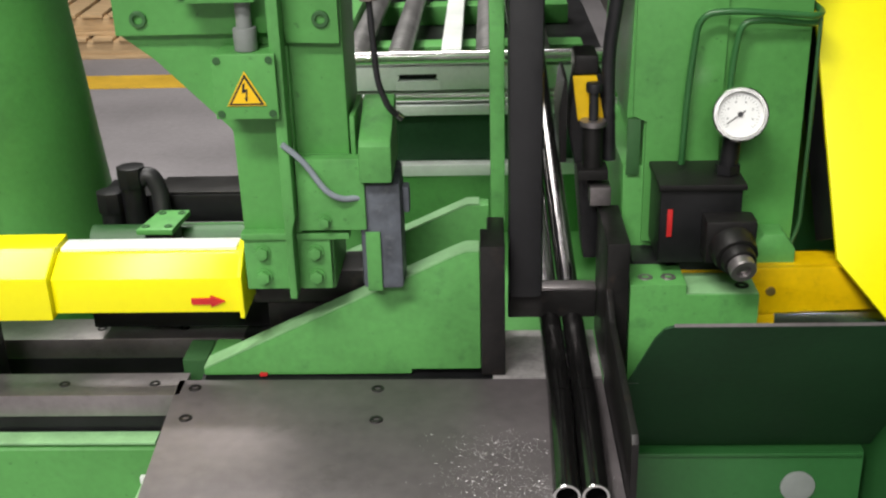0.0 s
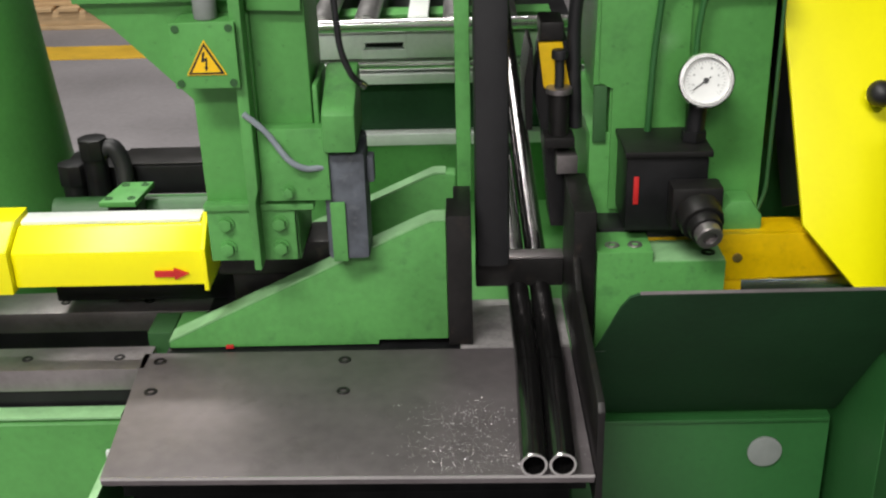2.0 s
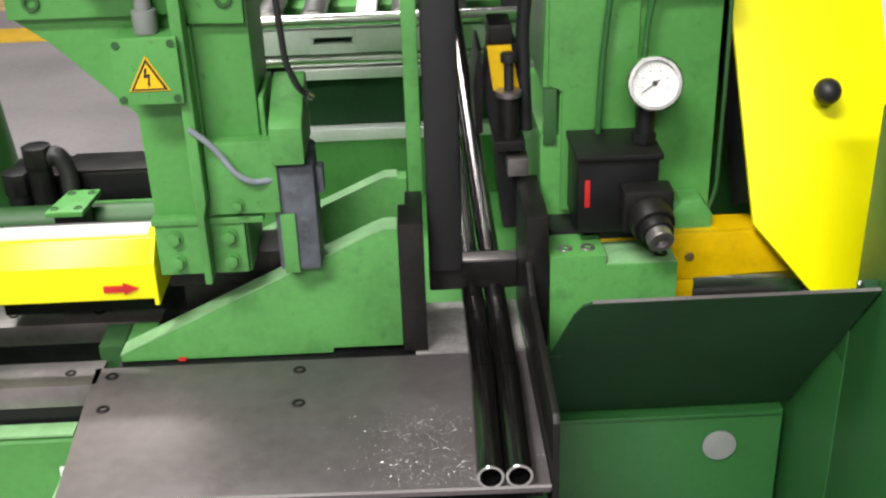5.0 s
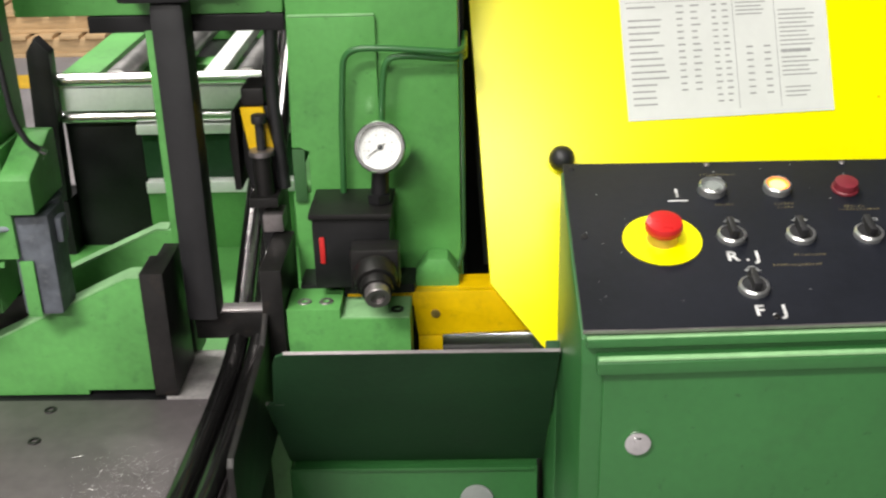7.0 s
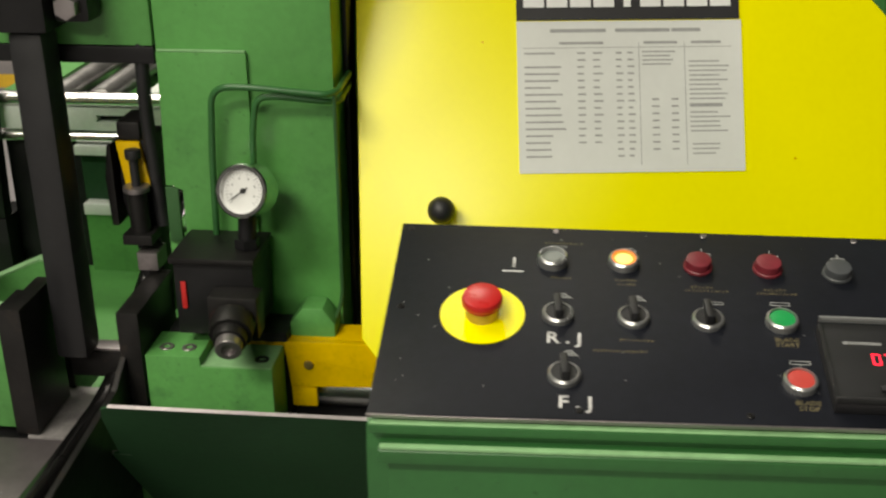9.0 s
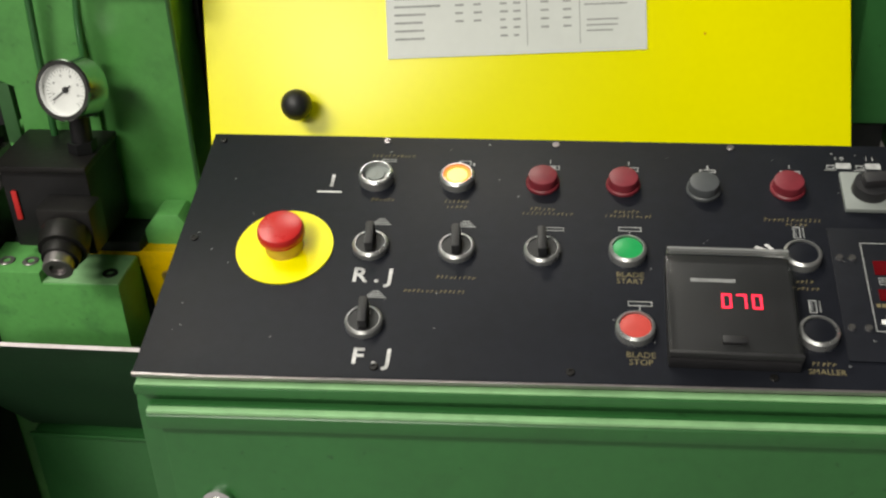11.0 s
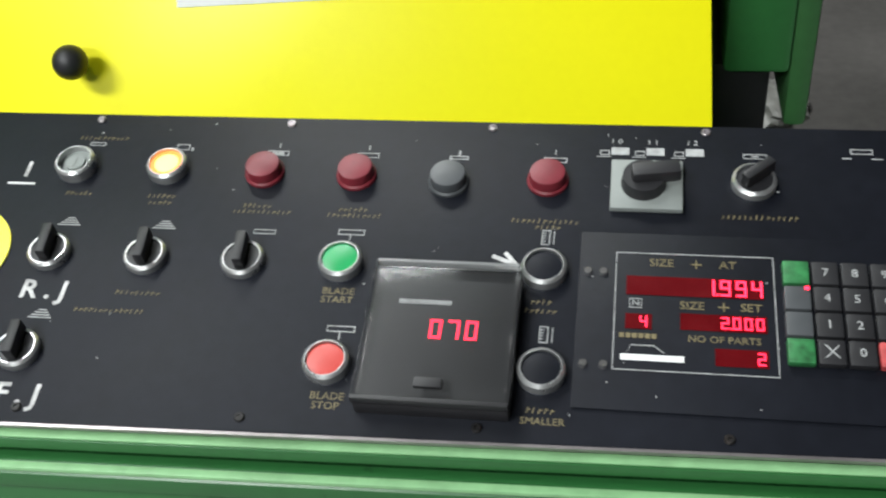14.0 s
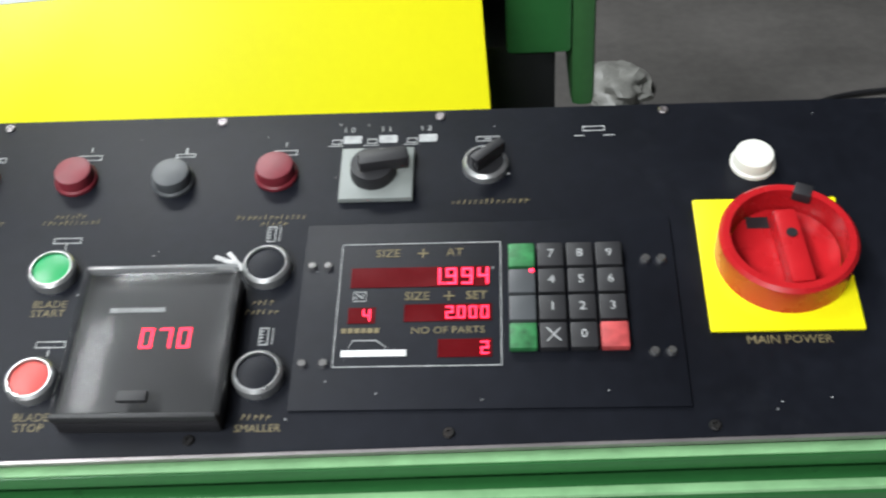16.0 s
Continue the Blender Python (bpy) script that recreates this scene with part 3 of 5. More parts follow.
# ---- table with the tubes ----
table = thing("saw_table", (0.0, 1.11, 0.73), "scratched dark steel run-off table plate scattered with metal chips", "machine table")
part("top_plate", prism(bm0(), [(-0.229, 0.998), (0.2525, 0.990), (0.2525, 1.237), (-0.246, 1.2035), (-0.246, 1.203)][:3] + [(-0.246, 1.240)], "z", 0.770, 0.780, 0.0012), TABLE, table)
part("front_edge", box(bm0(), -0.222, 0.2505, 1.035, 1.23, 0.729, 0.7695, 0.001), BLACK_OIL_SHADE, table)
part("plate_edge", prism(bm0(), [(-0.229, 0.9972), (0.2525, 0.9892), (0.2525, 0.9898), (-0.229, 0.9978)], "z", 0.7765, 0.7802, 0.0), STEEL, table, "bright thin front edge")
for x, y in ((-0.222, 1.220), (-0.008, 1.216), (-0.217, 1.154), (-0.004, 1.149)):
    cap_screw(table, x, y, 0.7802, 0.0075)
part("slide_strip", box(bm0(), 0.1255, 0.2525, 1.2415, 1.36, 0.770, 0.7805, 0.001), TABLE_BRIGHT, table, "bright steel strip between the jaws")
part("rear_plate", box(bm0(), -0.22, 0.125, 1.2415, 1.46, 0.7405, 0.779, 0.001), BLACK_OIL_SHADE, table)
rng = random.Random(4)
bm = bm0()
for k in range(2600):
    a, d = rng.gauss(0, 1), rng.gauss(0, 1)
    cx, cy = rng.choice([(0.12, 1.03, 0.05, 0.02), (0.16, 1.015, 0.05, 0.012), (0.13, 1.09, 0.05, 0.035), (0.205, 1.01, 0.025, 0.014), (0.19, 1.3, 0.02, 0.05)])[:2], None
    x = cx[0] + a * 0.03
    y = cx[1] + d * 0.02
    if not (-0.1 < x < 0.25 and 0.995 < y < 1.235):
        continue
    s, h = rng.uniform(0.0002, 0.00045) + 0.0009 * rng.random() ** 8, rng.uniform(0, 6.28)
    p = [Vector((x + s * math.cos(h + q) * w, y + s * math.sin(h + q) * w, 0.7803 + e)) for q, w, e in ((0, 1.6, 0), (2.1, 0.7, 0.0006), (4.2, 0.7, 0.0001))]
    q = [bm.verts.new(v) for v in p] + [bm.verts.new((x, y, 0.7803 + s * 0.8))]
    for f in ((0, 1, 3), (1, 2, 3), (2, 0, 3), (0, 2, 1)):
        bm.faces.new([q[j] for j in f])
solid("metal_chips", bm, CHIPS, "bright fine metal chips strewn over the table", "chips", kind="stuff")

for x in (0.1985, 0.2262):
    bm = bm0()
    ring(bm, (x, 1.166, 0.7945), (x - 0.005, 0.987, 0.7945), 0.0134, 0.0106, seg=36, ch=0.0004)
    cut = thing("cut_tube", (x, 1.08, 0.7811), "short cut length of dark shiny steel tube lying on the table", "steel tube", "cut tubes on the table")
    part("tube", bm, TUBE, cut)
    part("cut_face", ring(bm0(), (x - 0.005, 0.9868, 0.7945), (x - 0.005, 0.9855, 0.7945), 0.0132, 0.0107, seg=36, ch=0.0003), STEEL, cut, "bright freshly cut end")
    bm = bm0()
    pipe(bm, [(x, 1.168, 0.7945), (x, 1.33, 0.7945), (x - 0.026, 1.9, 1.034), (x - 0.053, 2.5, 1.286)], 0.0134, 0.06, seg=24)
    solid("steel_tube", bm, TUBE, "long dark shiny steel tube fed through the vise", "steel tube", "long tubes in the vise")

# ---- blade guide and saw head ----
guide = thing("blade_guide_arm", (0.16, 1.44, 0.85), "matt black upright blade guide arm beside the vise", "blade guide")
part("arm", box(bm0(), 0.1455, 0.1855, 1.301, 1.345, 0.852, 1.246, 0.009), RUBBER, guide)
bm = bm0()
box(bm, 0.114, 0.196, 1.292, 1.3505, 1.2465, 1.46, 0.006)
box(bm, 0.1965, 0.236, 1.312, 1.3505, 1.255, 1.40, 0.006)
part("arm_clamp", bm, BLACK_OIL_SHADE, guide, "oily black clamp block holding the arm")
bm = bm0()
cyl(bm, (0.216, 1.312, 1.273), (0.216, 1.298, 1.273), 0.013, seg=6, b=0.001)
part("clamp_nut", bm, RAIL, guide, "worn steel clamp nut")
bm = bm0()
cyl(bm, (0.138, 1.292, 1.275), (0.138, 1.285, 1.275), 0.008, seg=20, b=0.001)
part("clamp_bolt", bm, BLACK_STEEL, guide)

right = thing("saw_guide_block", (0.245, 1.4, 0.88), "oily black blade guide block with a yellow plate", "blade guide")
part("guide_body", prism(bm0(), [(0.240, 0.87), (0.230, 0.98), (0.220, 1.03), (0.220, 1.06), (0.226, 1.105), (0.258, 1.105), (0.262, 1.0), (0.262, 0.87)], "y", 1.38, 1.44, 0.003), BLACK_OIL_SHADE, right)
part("blade_slot", prism(bm0(), [(0.208, 1.0), (0.206, 1.06), (0.212, 1.10), (0.216, 1.10), (0.216, 1.0)], "y", 1.37, 1.46, 0.0005), BLACK_STEEL, right, "edge of the saw blade guide")
part("yellow_plate", prism(bm0(), [(0.229, 1.050), (0.222, 1.104), (0.250, 1.104), (0.260, 1.050)], "y", 1.373, 1.3795, 0.001), YELLOW_OLD, right)
part("chip_brush", box(bm0(), 0.224, 0.252, 1.375, 1.43, 1.1055, 1.128, 0.004), BLACK_STEEL, right)
bm = bm0()
cyl(bm, (0.246, 1.362, 1.055), (0.246, 1.362, 1.088), 0.0055)
cyl(bm, (0.246, 1.362, 1.088), (0.246, 1.362, 1.099), 0.0095, b=0.002)
part("clamp_screw", bm, RUBBER, right)
bm = bm0()
cyl(bm, (0.246, 1.362, 1.048), (0.246, 1.362, 1.0545), 0.0155, seg=28, b=0.001)
part("washer", bm, RAIL, right)
bm = bm0()
cyl(bm, (0.246, 1.362, 0.995), (0.246, 1.362, 1.0475), 0.012, seg=20)
box(bm, 0.228, 0.264, 1.345, 1.3795, 0.985, 0.998, 0.002)
part("screw_sleeve", bm, BLACK_STEEL, right)
bm = bm0()
box(bm, 0.243, 0.268, 1.345, 1.3795, 0.953, 0.976, 0.0015)
part("stop_tab", bm, RAIL, right, "small steel tab")
bm = bm0()
pipe(bm, [(0.272, 1.36, 1.45), (0.270, 1.36, 1.2), (0.262, 1.375, 1.13), (0.268, 1.38, 1.0)], 0.008, 0.04)
part("hose", bm, RUBBER, right, "black coolant hose")

col = thing("saw_column", (0.39, 1.6, 0.0), "green painted steel column and head of the band saw", "saw column")
part("column", prism(bm0(), [(0.288, 0.0), (0.282, 1.0), (0.304, 1.0), (0.304, 1.058), (0.284, 1.058), (0.289, 1.218), (0.289, 1.9), (0.487, 1.9), (0.487, 0.0)], "y", 1.355, 1.62, 0.002), GREEN, col)
# Added sheet: blocks the bright floor so the hood gap stays dark.
part("gap_shade_sheet", box(bm0(), 0.4885, 0.56, 1.61, 1.62, 0.72, 1.34, 0.001), BLACK_OIL_SHADE, col, "added black sheet that darkens the gap beside the hood")
part("face_plate", prism(bm0(), [(0.306, 0.905), (0.306, 1.055), (0.2905, 1.062), (0.2905, 1.217), (0.392, 1.217), (0.392, 0.905)], "y", 1.349, 1.3545, 0.001), GREEN, col, "green bolted face plate")
part("plate_edge", box(bm0(), 0.291, 0.391, 1.350, 1.3545, 1.2175, 1.2195, 0.0005), GREEN_EDGE, col)
# Black strip painted in for the shade between column and hood.
part("gap_shade_strip", prism(bm0(), [(1.412, 0.80), (1.412, 1.9), (1.46, 1.9), (1.46, 0.80)], "x", 0.4885, 0.4935, 0.001), BLACK_OIL_SHADE, col, "black strip standing in for the shaded gap")
part("saw_head", box(bm0(), -0.024, 0.2875, 1.352, 1.52, 1.222, 1.9, 0.004), GREEN, col, "green saw head spanning above the vise")
part("head_underside", box(bm0(), 0.06, 0.2875, 1.3525, 1.50, 1.202, 1.2215, 0.002), BLACK_OIL_SHADE, col)
bm = bm0()
box(bm, 0.285, 0.30, 1.35, 1.3545, 0.99, 1.058, 0.0005)
part("notch_plate", bm, GREEN_BACK, col)
bm = bm0()
prism(bm, [(0.430, 0.885), (0.430, 0.905), (0.446, 0.925), (0.47, 0.925), (0.484, 0.905), (0.484, 0.885)], "y", 1.318, 1.3535, 0.004)
part("foot_lug", bm, GREEN_WORN, col, "scuffed green foot lug")
oil = thing("oil_pipes", (0.42, 1.34, 1.0), "bent green painted hydraulic pipes on the column", "hydraulic pipe")
bm = bm0()
pipe(bm, [(0.346, 1.335, 1.0), (0.349, 1.335, 1.10), (0.356, 1.33, 1.184), (0.40, 1.325, 1.186), (0.484, 1.33, 1.178), (0.494, 1.345, 1.179), (0.4945, 1.41, 1.182)], 0.0038, 0.022)
part("pipe", bm, GREEN_DARK, oil)
bm = bm0()
pipe(bm, [(0.395, 1.335, 1.03), (0.397, 1.335, 1.13), (0.404, 1.335, 1.172), (0.43, 1.335, 1.174), (0.482, 1.342, 1.167), (0.494, 1.352, 1.167), (0.4945, 1.41, 1.169)], 0.0038, 0.022)
part("pipe", bm, GREEN_DARK, oil)

bm = bm0()
pipe(bm, [(0.4905, 1.338, 1.176), (0.491, 1.338, 1.05), (0.4905, 1.338, 0.93), (0.482, 1.336, 0.905)], 0.0024, 0.02, seg=8)
part("return_line", bm, GREEN_BACK, oil, "thin dark return line")

valve = thing("hydraulic_valve", (0.37, 1.3, 0.90), "black hydraulic valve block with a round pressure gauge", "valve")
part("valve_body", box(bm0(), 0.314, 0.405, 1.268, 1.348, 0.912, 1.0, 0.003), BLACK_OIL_SHADE, valve)
part("valve_cap", box(bm0(), 0.311, 0.408, 1.262, 1.348, 1.0005, 1.008, 0.002), BLACK_STEEL, valve)
part("knob_block", box(bm0(), 0.360, 0.416, 1.235, 1.2675, 0.925, 0.975, 0.004), BLACK_STEEL, valve)
ax = Vector((0.12, -0.9, -0.28)).normalized()
c0 = Vector((0.388, 1.235, 0.948))
bm = bm0()
cyl(bm, c0, c0 + ax * 0.022, 0.026, 0.024, seg=12, b=0.002)
cyl(bm, c0 + ax * 0.022, c0 + ax * 0.034, 0.019, 0.018, seg=24, b=0.001)
part("adjusting_knob", bm, BLACK_STEEL, valve)
bm = bm0()
ring(bm, c0 + ax * 0.034, c0 + ax * 0.046, 0.0145, 0.008, seg=24, ch=0.001)
cyl(bm, c0 + ax * 0.034, c0 + ax * 0.042, 0.008, seg=6)
part("knob_nut", bm, RAIL, valve, "worn steel lock nut")
bm = bm0()
box(bm, 0.322, 0.328, 1.2655, 1.2678, 0.945, 0.978, 0.001)
part("red_mark", bm, RED_MARK, valve)
gauge = part("gauge_stem", cyl(cyl(bm0(), (0.392, 1.30, 1.008), (0.395, 1.30, 1.05), 0.0105, seg=20), (0.392, 1.30, 1.009), (0.392, 1.30, 1.02), 0.0145, seg=6), BLACK_OIL_SHADE, valve)
gc = Vector((0.397, 1.279, 1.083))
gn = Vector((-0.14, -0.93, 0.30)).normalized()
bm = bm0()
ring(bm, gc - gn * 0.028, gc + gn * 0.004, 0.0300, 0.0248, seg=40, ch=0.0015)
cyl(bm, gc - gn * 0.028, gc - gn * 0.024, 0.0285, seg=40)
gcase = part("gauge_case", bm, CHROME, valve, "chromed round gauge case")
bm = bm0()
cyl(bm, gc - gn * 0.004, gc - gn * 0.0025, 0.0248, seg=40)
dial = part("dial", bm, DIAL, valve, "white gauge dial")
gq = gn.to_track_quat("Z", "Y").to_matrix()
gm = Matrix.Translation(gc) @ gq.to_4x4() @ Matrix.Diagonal((0.86, 0.86, 1, 1))
up = gq.inverted() @ Vector((0, 0, 1))
roll0 = math.atan2(up.y, up.x)
bm = bm0()
for k in range(28):
    a = roll0 + radians(-135 + 270 * k / 27)
    r0 = 0.0215 if k % 3 else 0.0195
    bmesh.ops.create_cube(bm, size=1, matrix=Matrix.Rotation(a, 4, "Z") @ Matrix.Translation(((r0 + 0.0245) / 2, 0, -0.0022)) @ Matrix.Diagonal((0.0245 - r0, 0.0007, 0.0003, 1)))
for k in range(6):
    a = roll0 + radians(-110 + 220 * k / 5)
    bmesh.ops.create_cube(bm, size=1, matrix=Matrix.Translation((0.0165 * math.cos(a), 0.0165 * math.sin(a), -0.0022)) @ Matrix.Diagonal((0.0022, 0.0026, 0.0003, 1)))
part("dial_marks", bm, INK, valve, m=gm)
bm = bm0()
a = roll0 + radians(128)
bmesh.ops.create_cube(bm, size=1, matrix=Matrix.Rotation(a, 4, "Z") @ Matrix.Translation((0.006, 0, -0.0012)) @ Matrix.Diagonal((0.028, 0.0013, 0.0005, 1)))
cyl(bm, (0, 0, -0.0022), (0, 0, -0.0005), 0.0035, seg=16)
part("needle", bm, RUBBER, valve, m=gm)

blk = thing("guide_block", (0.35, 1.27, 0.70), "green steel guide block with sunk screws beside the vise", "machine block")
part("block", prism(bm0(), [(0.281, 0.74), (0.281, 0.897), (0.344, 0.897), (0.344, 0.884), (0.426, 0.884), (0.426, 0.74)], "y", 1.241, 1.30, 0.0015), GREEN_WORN, blk)
for x in (0.300, 0.326):
    cap_screw(blk, x, 1.262, 0.8972, 0.0085, RAIL)
bm = bm0()
box(bm, 0.345, 0.425, 1.2425, 1.298, 0.8842, 0.8856, 0.0)
part("block_top", bm, GREEN_EDGE, blk)
cap_screw(blk, 0.41, 1.262, 0.886, 0.008, BLACK_STEEL)
part("oil_tray", box(bm0(), 0.2895, 0.43, 1.3015, 1.352, 0.70, 0.9, 0.003), BLACK_OIL_SHADE, blk, "oily black ledge behind the block")

bar = thing("yellow_cover_bar", (0.46, 1.31, 0.815), "dirty yellow steel cover bar fixed with brass screws", "cover bar")
part("bar", prism(bm0(), [(0.346, 0.870), (0.346, 0.889), (0.62, 0.889), (0.62, 0.836), (0.432, 0.829), (0.427, 0.870)], "y", 1.3015, 1.311, 0.001), YELLOW_OLD, bar)
part("bar_top", box(bm0(), 0.431, 0.62, 1.3115, 1.352, 0.882, 0.889, 0.001), YELLOW_OLD, bar)
part("lower_tab", box(bm0(), 0.432, 0.462, 1.3025, 1.311, 0.803, 0.828, 0.001), YELLOW_OLD, bar)
for x in (0.362, 0.454):
    bm = bm0()
    cyl(bm, (x, 1.3012, 0.860 if x > 0.4 else 0.8785), (x, 1.2985, 0.860 if x > 0.4 else 0.8785), 0.0058, seg=20, b=0.0008)
    part("brass_screw", bm, BRASS, bar)
bm = bm0()
cyl(bm, (0.45, 1.35, 0.805), (0.72, 1.35, 0.805), 0.024, seg=24)
solid("drive_shaft", bm, STEEL, "dirty bright steel shaft under the yellow bar", "shaft")
dp = thing("drip_pan", (0.52, 1.3, 0.70), "oily black drip pan below the yellow bar", "drip pan")
part("pan", box(bm0(), 0.4275, 0.578, 1.2995, 1.42, 0.703, 0.78, 0.003), BLACK_OIL_SHADE, dp)

sh = thing("splash_shield", (0.43, 1.17, 0.66), "dark green sloping sheet steel splash chute bolted to the console", "shield")
CA = math.atan2(0.928 - 0.66, 1.285 - 1.082)
CL = math.hypot(0.928 - 0.66, 1.285 - 1.082)
CM = Matrix.Translation((0, 1.082, 0.928)) @ Matrix.Rotation(-CA, 4, "X")
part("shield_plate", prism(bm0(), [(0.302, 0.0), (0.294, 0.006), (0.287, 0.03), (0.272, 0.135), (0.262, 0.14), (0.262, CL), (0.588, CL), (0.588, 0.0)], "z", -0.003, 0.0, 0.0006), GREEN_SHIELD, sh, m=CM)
part("bare_edge", box(bm0(), 0.303, 0.588, -0.0015, -0.0002, -0.0032, 0.0004, 0.0), RAIL, sh, "bare worn top edge", m=CM)
part("bare_tab", box(bm0(), 0.262, 0.284, 0.1385, 0.1395, -0.003, 0.001, 0.0), RAIL, sh, m=CM)
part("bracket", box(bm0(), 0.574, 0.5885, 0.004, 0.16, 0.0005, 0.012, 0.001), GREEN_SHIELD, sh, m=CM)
for v in (0.02, 0.125, 0.142):
    bm = bm0()
    cyl(bm, (0.578, v, 0.0122), (0.578, v, 0.0165), 0.004, seg=6)
    part("bracket_bolt", bm, STEEL, sh, m=CM)

# ---- yellow hood with the cutting chart ----
HS = radians(64)
HM = Matrix.Translation((0.511, 1.365, 1.077)) @ Matrix.Rotation(radians(7.5), 4, "Z") @ Matrix.Translation((-0.511, 0, 0)) @ Matrix.Rotation(HS, 4, "X")
SM = HM @ Matrix.Translation((0.6945, -0.0068, 0)) @ Matrix.Diagonal((1.022, 0.975, 1, 1)) @ Matrix.Translation((-0.694, 0, 0))


def hood_uv(x, z):
    return x, (z - 1.077) / math.sin(HS)


hood = thing("saw_hood", (0.84, 1.5, 0.83), "bright yellow sloping sheet steel saw hood", "machine hood")
outline = [hood_uv(*p) for p in ((0.511, 0.907), (0.572, 0.832), (0.60, 0.80), (1.162, 0.80), (1.162, 1.20), (1.055, 1.312), (1.055, 1.42), (0.509, 1.42))]
part("hood_plate", prism(bm0(), outline, "z", -0.006, 0.0, 0.001), YELLOW, hood, m=HM)
part("hood_edge", prism(bm0(), [hood_uv(0.5125, 0.93), hood_uv(0.5185, 0.93), hood_uv(0.518, 1.42), hood_uv(0.511, 1.42)], "z", -0.06, -0.0065, 0.0), BLACK_OIL_SHADE, hood, "black edge of the hood", m=HM)
bm = bm0()
cyl(bm, (0.603, -0.0465, 0.0), (0.603, -0.0465, 0.016), 0.004, seg=14)
part("knob_stem", bm, CHROME, hood, m=HM)
part("knob", ball(bm0(), (0.603, -0.0465, 0.027), 0.0155), RUBBER, hood, "round black plastic knob", m=HM)
part("back_body", prism(bm0(), [(1.50, 0.80), (1.53, 1.06), (1.78, 1.38), (1.9, 1.38), (1.9, 0.80)], "x", 0.53, 1.15, 0.003), GREEN_DARK, hood)
for u, v in ((0.655, 0.15), (1.015, 0.01)):
    part("paint_chip", cyl(bm0(), (u, v, 0), (u, v, 0.0006), 0.0014, seg=8), YELLOW_OLD, hood, m=HM)

# the maker's badge and the chart: V runs up the hood
bm = bm0()
prism(bm, [(1.1625, 0.080), (1.1625, 0.058), (1.180, 0.063), (1.182, 0.070)], "z", -0.018, -0.004, 0.002)
part("hood_handle", bm, YELLOW_OLD, hood, "small yellow handle on the hood's edge", m=HM)
badge = thing("maker_badge", (0.82, 1.49, 1.23), "black maker's badge with a white stripe of plain shapes", "badge")
part("badge_plate", box(bm0(), 0.694, 0.948, 0.186, 0.248, 0.0008, 0.0022, 0.0), RUBBER, badge, m=SM)
for k in range(9):
    x0 = 0.702 + k * 0.0266
    w = 0.008 if k == 4 else 0.0235
    x0 += 0.0078 if k == 4 else 0
    part("badge_shape", box(bm0(), x0, x0 + w, 0.201, 0.229, 0.0024, 0.0028, 0), WHITE, badge, m=SM)

chart = thing("cutting_chart", (0.82, 1.43, 1.08), "pale grey printed cutting speed chart stuck on the yellow hood", "chart")
part("sheet", box(bm0(), 0.694, 0.950, 0.0035, 0.1845, 0.0008, 0.0016, 0.0), PAPER, chart, m=SM)
rng = random.Random(11)
rows = bm0()


def ink(x0, x1, v, h=0.0021):
    box(rows, x0, x1, v - h / 2, v + h / 2, 0.00175, 0.0019, 0)


for x0, x1 in ((0.732, 0.795), (0.806, 0.868), (0.87, 0.903)):
    ink(x0, x1, 0.173, 0.0042)
ink(0.742, 0.792, 0.158, 0.003)
ink(0.838, 0.876, 0.158, 0.003)
ink(0.892, 0.926, 0.158, 0.003)
ink(0.700, 0.938, 0.1525, 0.0007)
for x in (0.832, 0.884):
    box(rows, x, x + 0.0007, 0.012, 0.158, 0.00175, 0.0019, 0)
for k in range(16):
    v = 0.146 - k * 0.0082
    if k != 1:
        ink(0.702, 0.702 + rng.uniform(0.025, 0.046), v)
    if k < 14:
        for x in (0.762, 0.780):
            ink(x, x + rng.uniform(0.007, 0.011), v)
    for x in (0.806, 0.819):
        ink(x, x + rng.uniform(0.005, 0.008), v)
for k in range(4):
    ink(0.836, 0.836 + rng.uniform(0.03, 0.042), 0.147 - k * 0.005, 0.0016)
for k in range(8):
    ink(0.846, 0.854, 0.090 - k * 0.0085)
    ink(0.868, 0.876, 0.090 - k * 0.0085)
for k in range(9):
    ink(0.889, 0.889 + rng.uniform(0.03, 0.046), 0.135 - k * 0.0056, 0.0016)
for k in range(5):
    ink(0.889, 0.889 + rng.uniform(0.03, 0.046), 0.074 - k * 0.0056, 0.0016)
for k in range(3):
    ink(0.891, 0.891 + rng.uniform(0.024, 0.046), 0.036 - k * 0.0056, 0.0016)
ink(0.889, 0.926, 0.0825, 0.0042)
tagged(part("print", rows, INK, chart, "rows of small grey print", m=SM), kind="stuff")

# ---- control console ----
SL = math.atan(0.29)
PM = Matrix.Translation((0, 0.915, 1.039)) @ Matrix.Rotation(SL, 4, "X")
con = thing("control_console", (1.0, 1.0, 0.0), "dark green steel control console with a sloping black control panel", "control console")
X0, X1 = 0.590, 1.425


def askew(bm, limit):
    """The front of the console runs back a little towards its right end: shift what lies before the given depth."""
    for v in bm.verts:
        if v.co.y < limit:
            d = 0.026 * max(0.0, v.co.x - 0.64)
            v.co.y += d * math.cos(SL)
            v.co.z += d * math.sin(SL) if v.co.z > 0.1 else 0
    return bm


